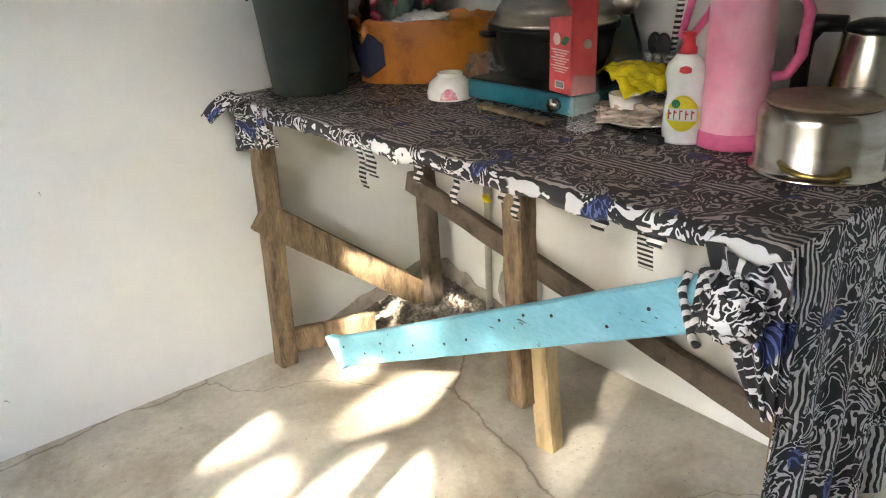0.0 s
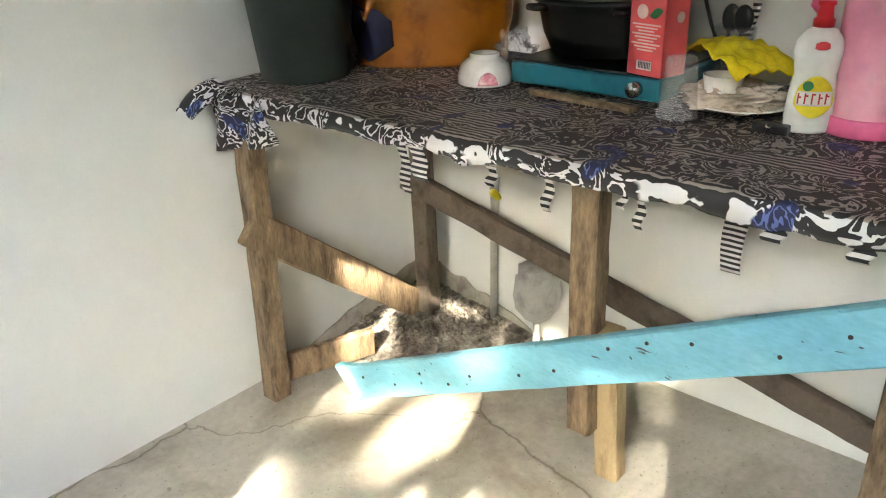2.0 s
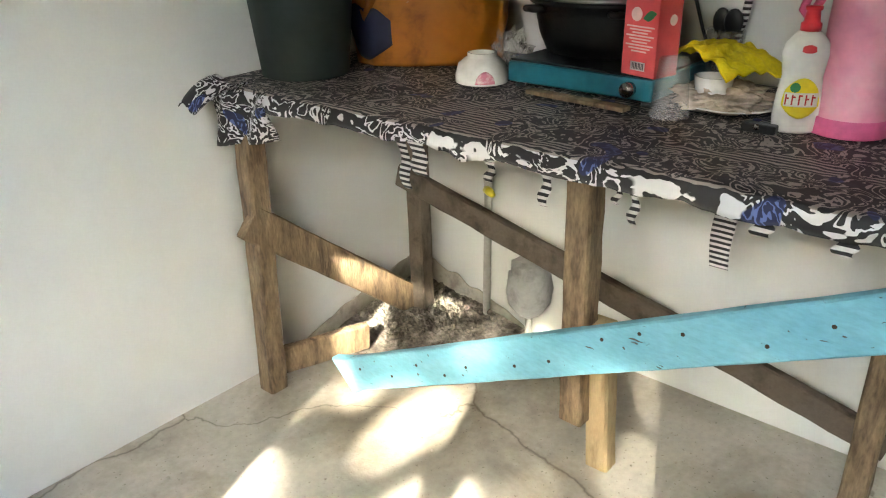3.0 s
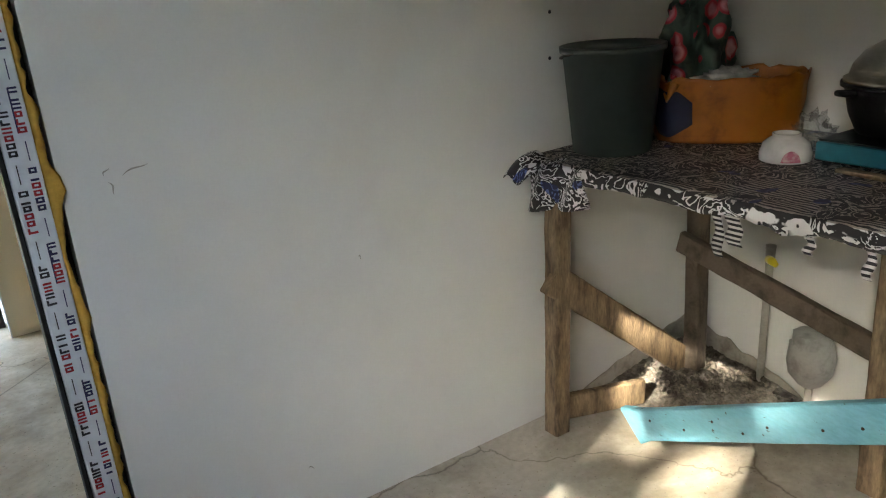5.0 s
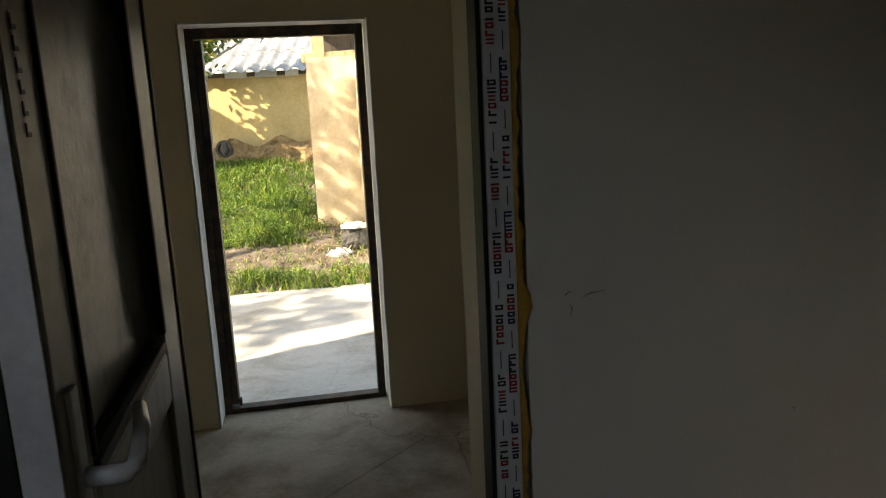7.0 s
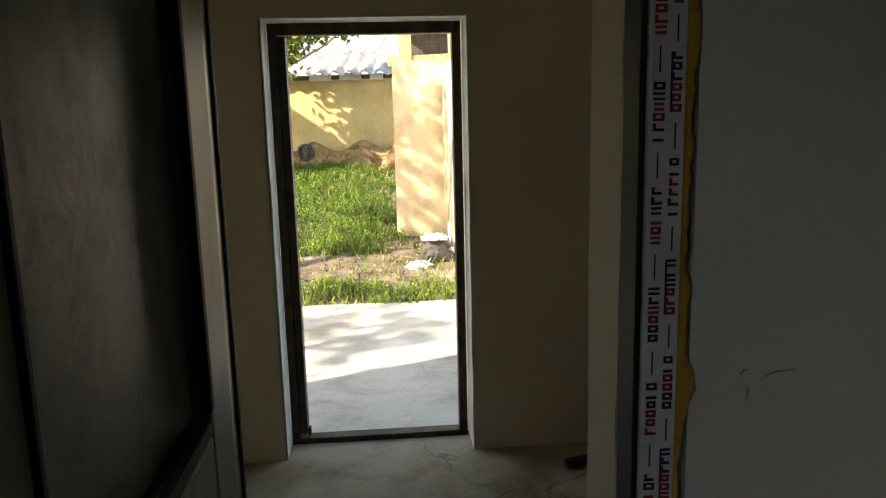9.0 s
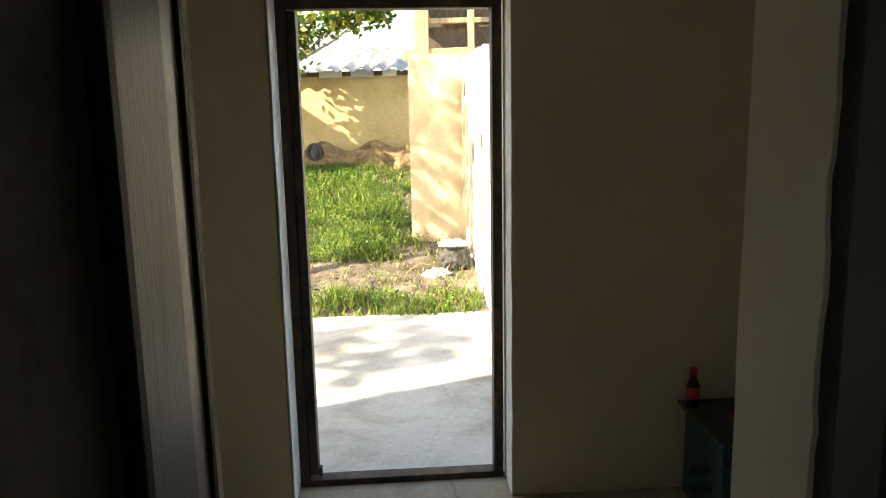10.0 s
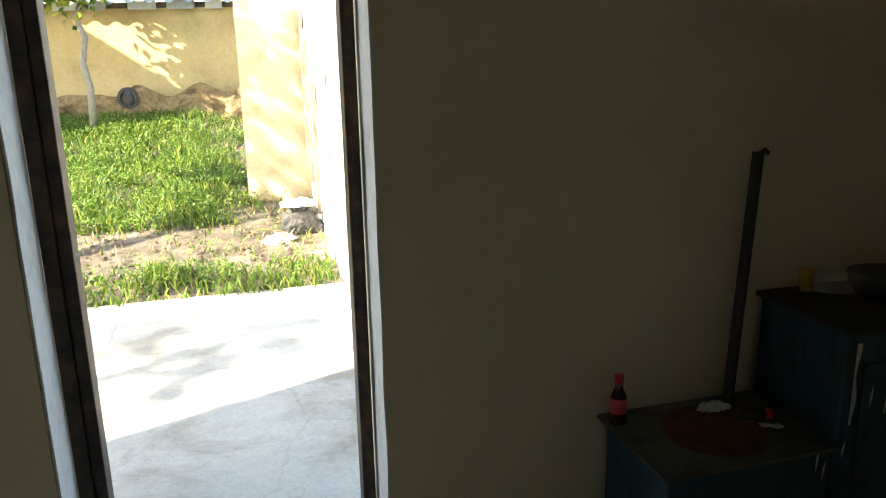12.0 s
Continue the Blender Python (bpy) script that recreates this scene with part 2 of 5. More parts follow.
def ikat(name, pale):
    """Black cloth with winding white bands and touches of blue."""
    m = bpy.data.materials.new(name)
    m.use_nodes = True
    nt = m.node_tree
    b = nt.nodes["Principled BSDF"]
    b.inputs["Roughness"].default_value = 0.6
    k = (0.012, 0.011, 0.012)
    w = pale
    swirl = noise_out(nt, 13.5, 2.6, 0.5, 1.6)
    mul = nt.nodes.new("ShaderNodeMath")
    mul.operation = "MULTIPLY"
    nt.links.new(swirl, mul.inputs[0])
    sn = nt.nodes.new("ShaderNodeMath")
    sn.operation = "SINE"
    nt.links.new(mul.outputs[0], sn.inputs[0])
    mul.inputs[1].default_value = 46.0
    bands = ramp(nt, sn.outputs[0], ((0.48, k), (0.64, w)))
    hatch = nt.nodes.new("ShaderNodeTexWave")
    hatch.inputs["Scale"].default_value, hatch.inputs["Distortion"].default_value = 22.0, 5.0
    tc = nt.nodes.new("ShaderNodeTexCoord")
    nt.links.new(tc.outputs["Object"], hatch.inputs["Vector"])
    stripes = ramp(nt, hatch.outputs["Fac"], ((0.5, k), (0.62, w)))
    zone = ramp(nt, noise_out(nt, 5.0, 2, 0.5, 0.5, (1.3, 1, 1)), ((0.56, (0, 0, 0)), (0.575, (1, 1, 1))))
    col = mixc(nt, zone, bands, stripes)
    bluez = ramp(nt, noise_out(nt, 9.0, 1, 0.4, 0.4, (1, 1.2, 1.1)), ((0.67, (0, 0, 0)), (0.68, (1, 1, 1))))
    blue = mixc(nt, 1.0, bands, (0.25, 0.36, 0.85), "MULTIPLY")
    col = mixc(nt, bluez, col, mixc(nt, 0.5, blue, (0.01, 0.02, 0.12)))
    nt.links.new(col, b.inputs["Base Color"])
    bump(nt, b, noise_out(nt, 14, 4), 0.35, 0.01)
    return m


IKAT = ikat("black_and_white_ikat_cloth", (0.7, 0.69, 0.7))
# same pattern with duller, browner bands for the table's top
IKAT_DULL = ikat("dull_brownish_ikat_cloth", (0.36, 0.315, 0.285))


def striped(name, axis_scale):
    m = bpy.data.materials.new(name)
    m.use_nodes = True
    nt = m.node_tree
    b = nt.nodes["Principled BSDF"]
    b.inputs["Roughness"].default_value = 0.6
    wv = nt.nodes.new("ShaderNodeTexWave")
    wv.bands_direction = "Z"
    wv.inputs["Scale"].default_value, wv.inputs["Distortion"].default_value = axis_scale, 0.6
    tc = nt.nodes.new("ShaderNodeTexCoord")
    nt.links.new(tc.outputs["Object"], wv.inputs["Vector"])
    nt.links.new(ramp(nt, wv.outputs["Fac"], ((0.48, (0.012, 0.012, 0.014)), (0.56, (0.6, 0.58, 0.56)))), b.inputs["Base Color"])
    return m


STRIPED = striped("striped_cloth_tie", 24.0)
CORD = striped("checked_cloth_cord", 24.0)
CORD.node_tree.nodes["Wave Texture"].bands_direction = "DIAGONAL"


def blue_plank_paint():
    m = material("worn_sky_blue_paint", (0.2, 0.5, 0.62), 0.6, dark=(0.15, 0.42, 0.55), scale=3, stretch=(3, 1, 3), grain=50, relief=0.3, light=(0.3, 0.58, 0.68))
    nt = m.node_tree
    b = nt.nodes["Principled BSDF"]
    old = b.inputs["Base Color"].links[0].from_socket
    chip = ramp(nt, noise_out(nt, 26, 3, 0.6, 0.8, (0.4, 1, 2.0)), ((0.67, (0, 0, 0)), (0.7, (1, 1, 1))))
    nt.links.new(mixc(nt, chip, old, (0.06, 0.06, 0.055)), b.inputs["Base Color"])
    return m


BLUE_PAINT = blue_plank_paint()


def leaf_material(name, a, c, d):
    m = bpy.data.materials.new(name)
    m.use_nodes = True
    nt = m.node_tree
    b = nt.nodes["Principled BSDF"]
    g = nt.nodes.new("ShaderNodeNewGeometry")
    nt.links.new(ramp(nt, g.outputs["Random Per Island"], ((0.0, a), (0.55, c), (1.0, d))), b.inputs["Base Color"])
    b.inputs["Roughness"].default_value = 0.5
    tr = nt.nodes.new("ShaderNodeBsdfTranslucent")
    nt.links.new(ramp(nt, g.outputs["Random Per Island"], ((0.0, a), (0.55, c), (1.0, d))), tr.inputs[0])
    mx = nt.nodes.new("ShaderNodeMixShader")
    mx.inputs[0].default_value = 0.4
    nt.links.new(b.outputs[0], mx.inputs[1])
    nt.links.new(tr.outputs[0], mx.inputs[2])
    nt.links.new(mx.outputs[0], nt.nodes["Material Output"].inputs[0])
    return m


GRASS = leaf_material("green_grass", (0.04, 0.1, 0.012), (0.13, 0.23, 0.025), (0.34, 0.36, 0.08))
LEAF = leaf_material("tree_leaves", (0.05, 0.11, 0.02), (0.12, 0.19, 0.03), (0.4, 0.34, 0.04))


# ---------- mesh helpers ----------
def part(name, bm, mat, parent=None, label="", smooth=False):
    me = bpy.data.meshes.new(name)
    if smooth:
        for f in bm.faces:
            f.smooth = True
    bm.to_mesh(me)
    bm.free()
    me.materials.append(mat)
    ob = new(name, me)
    if parent:
        ob.parent = parent
    if label:
        ob["label"] = label
    return ob


def thing(name, x, y, z, label, category, group="", kind="", rz=0):
    ob = new(name)
    ob.empty_display_size = 0.05
    ob.matrix_world = pose(x, y, z, 0, 0, rz)
    return tagged(ob, label, category, group, kind)


def block(x0, x1, y0, y1, z0, z1, bevel=0.0, bm=None):
    bm = bm or bmesh.new()
    r = bmesh.ops.create_cube(bm, size=1.0, matrix=Matrix.LocRotScale(((x0 + x1) / 2, (y0 + y1) / 2, (z0 + z1) / 2), None, (x1 - x0, y1 - y0, z1 - z0)))
    if bevel:
        es = list({e for v in r["verts"] for e in v.link_edges})
        bmesh.ops.bevel(bm, geom=es, offset=bevel, segments=2, affect="EDGES", profile=0.5)
    return bm


def beam(a, b, w, h, bevel=0.004, rough=0.0, seed=1, up=(0, 0, 1)):
    """A board from a to b, w thick and h broad, worn a little uneven along its length."""
    a, b = Vector(a), Vector(b)
    d = (b - a)
    n = max(2, int(d.length / 0.06))
    zx = d.normalized()
    side = zx.cross(Vector(up)).normalized()
    top = side.cross(zx).normalized()
    rnd = random.Random(seed)
    bm = bmesh.new()
    rings = []
    c = bevel
    prof = [(-w / 2 + c, -h / 2), (w / 2 - c, -h / 2), (w / 2, -h / 2 + c), (w / 2, h / 2 - c), (w / 2 - c, h / 2), (-w / 2 + c, h / 2), (-w / 2, h / 2 - c), (-w / 2, -h / 2 + c)]
    for i in range(n + 1):
        p = a + d * (i / n)
        rings.append([bm.verts.new(p + side * (u + rnd.uniform(-rough, rough)) + top * (v + rnd.uniform(-rough, rough))) for u, v in prof])
    for r0, r1 in zip(rings, rings[1:]):
        for k in range(8):
            bm.faces.new((r0[k], r0[(k + 1) % 8], r1[(k + 1) % 8], r1[k]))
    bm.faces.new(rings[0][::-1])
    bm.faces.new(rings[-1])
    bmesh.ops.recalc_face_normals(bm, faces=bm.faces)
    return bm


def lathe(profile, seg=32, wobble=0.0, seed=0, bm=None, cx=0.0, cy=0.0):
    """A turned body from (radius, height) pairs."""
    bm = bm or bmesh.new()
    rings = []
    for j, (r, z) in enumerate(profile):
        ring = []
        for i in range(seg):
            t = 2 * math.pi * i / seg
            k = 1 + wobble * noise.noise(Vector((3 * math.cos(t), 3 * math.sin(t), z * 9 + seed)))
            ring.append(bm.verts.new((cx + r * k * math.cos(t), cy + r * k * math.sin(t), z)))
        rings.append(ring)
    for a, b in zip(rings, rings[1:]):
        for i in range(seg):
            bm.faces.new((a[i], a[(i + 1) % seg], b[(i + 1) % seg], b[i]))
    if profile[0][0] > 0.0005:
        bm.faces.new(rings[0][::-1])
    if profile[-1][0] > 0.0005:
        bm.faces.new(rings[-1])
    bmesh.ops.remove_doubles(bm, verts=bm.verts, dist=0.00005)
    bmesh.ops.recalc_face_normals(bm, faces=bm.faces)
    return bm


def tube(points, radii, seg=10, bm=None):
    """A round bar along points, with its radius at each."""
    bm = bm or bmesh.new()
    pts = [Vector(p) for p in points]
    if isinstance(radii, (int, float)):
        radii = [radii] * len(pts)
    rings = []
    for i, p in enumerate(pts):
        d = (pts[min(i + 1, len(pts) - 1)] - pts[max(i - 1, 0)]).normalized()
        u = d.cross(Vector((0.31, 0.2, 0.93)))
        if u.length < 0.05:
            u = d.cross(Vector((1, 0, 0)))
        u.normalize()
        v = d.cross(u)
        rings.append([bm.verts.new(p + radii[i] * (math.cos(2 * math.pi * k / seg) * u + math.sin(2 * math.pi * k / seg) * v)) for k in range(seg)])
    for a, b in zip(rings, rings[1:]):
        for k in range(seg):
            bm.faces.new((a[k], a[(k + 1) % seg], b[(k + 1) % seg], b[k]))
    bm.faces.new(rings[0][::-1])
    bm.faces.new(rings[-1])
    bmesh.ops.recalc_face_normals(bm, faces=bm.faces)
    return bm


def sheet(nu, nv, fn, thick=0.0):
    """A surface fn(u, v), u and v from 0 to 1, with a thickness."""
    bm = bmesh.new()
    g = [[bm.verts.new(fn(i / nu, j / nv)) for j in range(nv + 1)] for i in range(nu + 1)]
    for i in range(nu):
        for j in range(nv):
            bm.faces.new((g[i][j], g[i + 1][j], g[i + 1][j + 1], g[i][j + 1]))
    bmesh.ops.recalc_face_normals(bm, faces=bm.faces)
    if thick:
        bmesh.ops.solidify(bm, geom=bm.faces[:] + bm.edges[:] + bm.verts[:], thickness=thick)
    return bm


def crumple(cx, cy, cz, sx, sy, sz, amp=0.35, freq=3.0, seed=0, sub=4, flat=True):
    """A crumpled lump that rests on z = cz."""
    bm = bmesh.new()
    bmesh.ops.create_icosphere(bm, subdivisions=sub, radius=1.0)
    for v in bm.verts:
        n = v.co.normalized()
        k = 1 + amp * noise.noise(n * freq + Vector((seed, 2 * seed, 0))) + amp * 0.5 * abs(noise.noise(n * freq * 2.7 + Vector((seed, 0, 5))))
        p = n * k
        z = p.z
        if flat and z < -0.55:
            z = -0.55
        v.co = (cx + p.x * sx, cy + p.y * sy, cz + (z + 0.55) * sz)
    return bm


def structure(name, bm, mat, label, category, smooth=False):
    return tagged(part(name, bm, mat, None, "", smooth), label, category, "", "structure")


# ---------- the house ----------
YN, YH, YO, YX = 2.233, 2.6, 4.328, 4.66      # kitchen face, hall face, hall outer-wall face, outside face
XE, XW, XHW, XHE = 1.785, -1.36, -1.6, 1.9    # east, west, hall west, hall east
YS, CEIL = -1.7, 2.65

structure("floor_kitchen", block(XW - 0.25, XE + 0.2, YS - 0.2, YN, -0.2, 0.0), FLOOR, "grey smooth concrete floor with cracks and stains", "floor")
structure("floor_hall", block(XHW - 0.2, XHE + 0.2, YN, YX - 0.12, -0.2, -0.006), HALL_FLOOR, "stained grey concrete hall floor with cracks", "floor")
# the kitchen ceiling is out of view; dark boards added to soak up bounce
structure("ceiling_kitchen", block(XHW - 0.25, XHE + 0.2, YS - 0.2, YN + 0.1, CEIL, CEIL + 0.1), DARK_WOOD, "unseen kitchen ceiling, made dark to cut bounced light", "ceiling")
structure("ceiling_hall", block(-3.3, XHE + 0.2, YN + 0.1, YX, CEIL, CEIL + 0.1), PLASTER, "plain white plastered hall ceiling", "ceiling")


def plain_wall(name, x0, x1, y0, y1, z0, z1, mat, label, nu=1):
    bm = block(x0, x1, y0, y1, z0, z1)
    return structure(name, bm, mat, label, "wall")


plain_wall("wall_east", XE, XE + 0.2, YS - 0.2, YN + 0.1, 0, CEIL, PLASTER, "white plastered wall behind the long table")
# never in view: raw mortar colour chosen to lower the room's bounced light
plain_wall("wall_south", XW, XE, YS - 0.2, YS, 0, CEIL, RAW, "unseen kitchen wall, made dark to cut bounced light")
# west wall with the window
WY0, WY1, WZ0, WZ1 = -0.12, 1.08, 1.3, 2.38
plain_wall("wall_west", XW - 0.25, XW, YS - 0.2, WY0, 0, CEIL, PLASTER, "white plastered wall beside the window")
plain_wall("wall_west_north", XW - 0.25, XW, WY1, YN, 0, CEIL, PLASTER, "white plastered wall behind the open door")
plain_wall("wall_west_sill", XW - 0.25, XW, WY0, WY1, 0, WZ0, PLASTER, "white plastered wall under the window")
plain_wall("wall_west_head", XW - 0.25, XW, WY0, WY1, WZ1, CEIL, PLASTER, "white plastered wall above the window")
win = thing("window_1", XW - 0.14, (WY0 + WY1) / 2, WZ0, "white plastic window with a middle post", "window", "", "structure")
hw, hh = (WY1 - WY0) / 2, WZ1 - WZ0
for n, b in (("window_frame", (-0.03, 0.03, -hw, -hw + 0.06, 0, hh)), ("window_frame", (-0.03, 0.03, hw - 0.06, hw, 0, hh)), ("window_frame", (-0.03, 0.03, -hw + 0.06, hw - 0.06, 0, 0.06)), ("window_frame", (-0.03, 0.03, -hw + 0.06, hw - 0.06, hh - 0.06, hh)), ("mullion", (-0.03, 0.03, -0.04, 0.04, 0.06, hh - 0.06))):
    part(n, block(*b, 0.004), PVC, win)

# unseen wall added outside the window to block low sky and dim the kitchen
plain_wall("wall_sky_block", -5.0, -4.8, -9.0, 1.5, -0.3, 3.3, MUD, "unseen added wall that keeps low sky from the window")

# partition between kitchen and hall, with the inner doorway
DX0, DX1, DTOP = -1.085, -0.325, 2.02
plain_wall("wall_north", DX1 + 0.07, XE, YN, YH - 0.004, 0, CEIL, PLASTER, "white plastered kitchen wall with smudges")
plain_wall("wall_north_left", XW - 0.25, DX0 - 0.06, YN, YH - 0.004, 0, CEIL, PLASTER, "white plastered wall beside the hinges")
plain_wall("wall_north_head", DX0 - 0.06, DX1 + 0.07, YN, YH - 0.004, DTOP + 0.06, CEIL, PLASTER, "white plastered wall above the inner doorway")
plain_wall("wall_hall_south", DX1 + 0.07, XHE, YH - 0.004, YH, 0, CEIL, CREAM, "cream plastered hall wall")
plain_wall("wall_hall_south_left", XHW, DX0 - 0.06, YH - 0.004, YH, 0, CEIL, CREAM, "cream plastered hall wall")


def rough_reveal(x, sign, y0, y1, z1, amp):
    """Plaster lining of a doorway side, with a ragged edge."""
    def fn(u, v):
        y = y0 + (y1 - y0) * u
        z = z1 * v
        if u == 0:
            y += amp * (noise.noise(Vector((z * 9, sign, 0))) + 0.6 * noise.noise(Vector((z * 23, sign, 3)))) * 0.6
        return Vector((x + 0.003 * noise.noise(Vector((y * 6, z * 5, sign))), y, z))
    return sheet(8, 120, fn, 0.03 * sign)


structure("reveal_right", rough_reveal(DX1 + 0.03, -1, 2.40, YH, DTOP + 0.05, 0.02), CREAM, "cream plastered side of the inner doorway with ragged edge", "door reveal")
structure("reveal_left", rough_reveal(DX0 - 0.02, 1, 2.36, YH, DTOP + 0.05, 0.015), CREAM, "cream plastered side of the inner doorway", "door reveal")
structure("reveal_top", block(DX0, DX1, 2.36, YH, DTOP + 0.02, DTOP + 0.06), CREAM, "cream plastered head of the inner doorway", "door reveal")
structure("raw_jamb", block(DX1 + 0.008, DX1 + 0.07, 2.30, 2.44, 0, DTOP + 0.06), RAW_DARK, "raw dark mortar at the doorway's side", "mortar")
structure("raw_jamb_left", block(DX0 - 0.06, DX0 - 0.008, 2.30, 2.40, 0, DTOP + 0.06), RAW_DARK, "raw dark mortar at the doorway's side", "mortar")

# plastic door frame with printed film
frame_ob = thing("door_1", -0.66, YN, 0, "plastic door frame wrapped in printed protective film", "door frame", "", "structure")
FX = -0.66


def fp(name, x0, x1, y0, y1, z0, z1, mat, bevel=0.003, label=""):
    return part(name, block(x0 - FX, x1 - FX, y0 - YN, y1 - YN, z0, z1, bevel), mat, frame_ob, label)


jr = fp("jamb", -0.341, -0.281, YN - 0.012, YN + 0.055, 0, DTOP + 0.05, FILM, 0.003, "white film-covered jamb")
fp("gasket", -0.352, -0.3415, YN - 0.004, YN + 0.075, 0, DTOP, GASKET, 0.002, "black rubber seal")
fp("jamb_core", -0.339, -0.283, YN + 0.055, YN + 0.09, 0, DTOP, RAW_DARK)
jl = fp("jamb", -1.09, -1.016, YN - 0.004, YN + 0.075, 0, DTOP + 0.05, FILM_LIT, 0.003, "film-covered hinge jamb")
fp("gasket", -1.026, -1.012, YN + 0.076, YN + 0.092, 0, DTOP, GASKET, 0.002, "black rubber seal")
fp("head", -1.015, -0.343, YN - 0.01, YN + 0.07, DTOP, DTOP + 0.06, FILM)
# print on the film: rows of letter-like bars, faces on the kitchen side
rp = random.Random(5)
zz = 0.03
k = 0
while zz < DTOP - 0.2:
    for row, xx, hgt in ((0, -0.324, 0.019), (1, -0.297, 0.017)):
        z = zz + (0.045 if row else 0.0)
        bmk, bmr = bmesh.new(), bmesh.new()
        for i in range(6):
            red = (i in (2, 3)) if (k + row) % 2 else (i in (0, 1, 2))
            z0 = z + i * 0.0158
            w = rp.uniform(0.8, 1.0) * hgt
            dst = bmr if red else bmk
            shape = rp.choice("ILOA")
            y0, y1 = -0.0136, -0.0119
            if shape in "IL":
                block(xx - w / 2 - FX, xx + w / 2 - FX, y0, y1, z0, z0 + 0.0045, bm=dst)
            if shape in "LO":
                block(xx - w / 2 - FX, xx - w / 2 + 0.0045 - FX, y0, y1, z0, z0 + 0.012, bm=dst)
            if shape == "O":
                block(xx + w / 2 - 0.0045 - FX, xx + w / 2 - FX, y0, y1, z0, z0 + 0.012, bm=dst)
                block(xx - w / 2 - FX, xx + w / 2 - FX, y0, y1, z0, z0 + 0.004, bm=dst)
                block(xx - w / 2 - FX, xx + w / 2 - FX, y0, y1, z0 + 0.0085, z0 + 0.012, bm=dst)
            if shape == "A":
                block(xx - w / 2 - FX, xx + w / 2 - FX, y0, y1, z0, z0 + 0.004, bm=dst)
                block(xx - w / 2 - FX, xx + w / 2 - FX, y0, y1, z0 + 0.008, z0 + 0.012, bm=dst)
        block(xx - 0.001 - FX, xx + 0.001 - FX, -0.0136, -0.0119, z + 0.105, z + 0.145, bm=bmk)
        if row and k % 2:
            block(xx - 0.0095 - FX, xx - 0.0065 - FX, -0.0136, -0.0119, z, z + 0.09, bm=bmk)
        part("print_mark", bmk, INK_BLUE if row else INK, jr)
        if bmr.verts:
            part("print_mark", bmr, INK_RED, jr)
        else:
            bmr.free()
    zz += 0.162
    k += 1


def foam_fn(u, v):
    z = (DTOP + 0.05) * u
    bulge = 0.012 + 0.011 * noise.noise(Vector((z * 7, 0, 1))) + 0.007 * noise.noise(Vector((z * 26, 4, 1))) + 0.015 * math.exp(-((z - 1.09) / 0.04) ** 2) + 0.006 * abs(noise.noise(Vector((z * 60, 2, 1))))
    bulge = max(0.006, bulge)
    a = math.pi * v
    return Vector((-0.281 - FX + bulge * (1 - math.cos(a)) * 0.62, -0.002 - 0.011 * math.sin(a), z))


part("mounting_foam", sheet(200, 8, foam_fn), FOAM, frame_ob, "yellow mounting foam squeezed out", True)

# open door leaf, hinged on the far jamb
LX, LY0, LY1 = -1.005, 1.47, 2.226
leaf = thing("door_2", LX, LY1, 0.02, "open grey plastic door with glass upper panel", "door", "", "structure")


def lp(name, x0, x1, y0, y1, z0, z1, mat, bevel=0.004, label="", parent=None):
    return part(name, block(x0 - LX, x1 - LX, y0 - LY1, y1 - LY1, z0 - 0.02, z1 - 0.02, bevel), mat, parent or leaf, label)


near = lp("stile", LX - 0.05, LX, LY0, LY0 + 0.10, 0.03, 2.0, FILM_SHADED, 0.005, "film-wrapped closing stile")
lp("stile_edge", LX - 0.046, LX - 0.004, LY0 - 0.004, LY0 - 0.0005, 0.03, 2.0, PVC, 0.001, "white plastic closing edge")
lp("lock_channel", LX - 0.075, LX - 0.0505, LY0 + 0.004, LY0 + 0.1, 0.03, 2.0, GASKET, 0.002, "dark lock channel")
lp("flange", LX - 0.095, LX - 0.0755, LY0 - 0.012, LY1, 0.03, 2.0, PVC, 0.003, "white plastic outer flange")
lp("stile", LX - 0.05, LX, LY1 - 0.13, LY1, 0.03, 2.0, PVC_DOOR, 0.005)
lp("bead", LX - 0.012, LX + 0.004, LY1 - 0.148, LY1 - 0.1305, 1.14, 1.9, GASKET, 0.002, "black glazing seal")
lp("bead", LX - 0.012, LX + 0.004, LY0 + 0.1005, LY0 + 0.11, 1.14, 1.9, GASKET, 0.002, "black glazing seal")
lp("rail", LX - 0.05, LX + 0.001, LY0 + 0.1005, LY1 - 0.1305, 1.0, 1.11, PVC_DOOR, 0.012)
lp("bead", LX - 0.012, LX + 0.004, LY0 + 0.11, LY1 - 0.148, 1.111, 1.13, GASKET, 0.002, "black glazing seal")
lp("rail", LX - 0.05, LX, LY0 + 0.1005, LY1 - 0.1305, 1.9, 2.0, PVC_DOOR, 0.005)
lp("rail", LX - 0.05, LX, LY0 + 0.1005, LY1 - 0.1305, 0.03, 0.14, PVC_DOOR, 0.005)
lp("lower_panel", LX - 0.035, LX - 0.014, LY0 + 0.1005, LY1 - 0.1305, 0.141, 0.999, PVC_DOOR, 0.002, "grey woodgrain plastic panel")
lp("pane", LX - 0.034, LX - 0.028, LY0 + 0.1005, LY1 - 0.1305, 1.131, 1.899, HAZY, 0.001, "dusty dark glass pane")
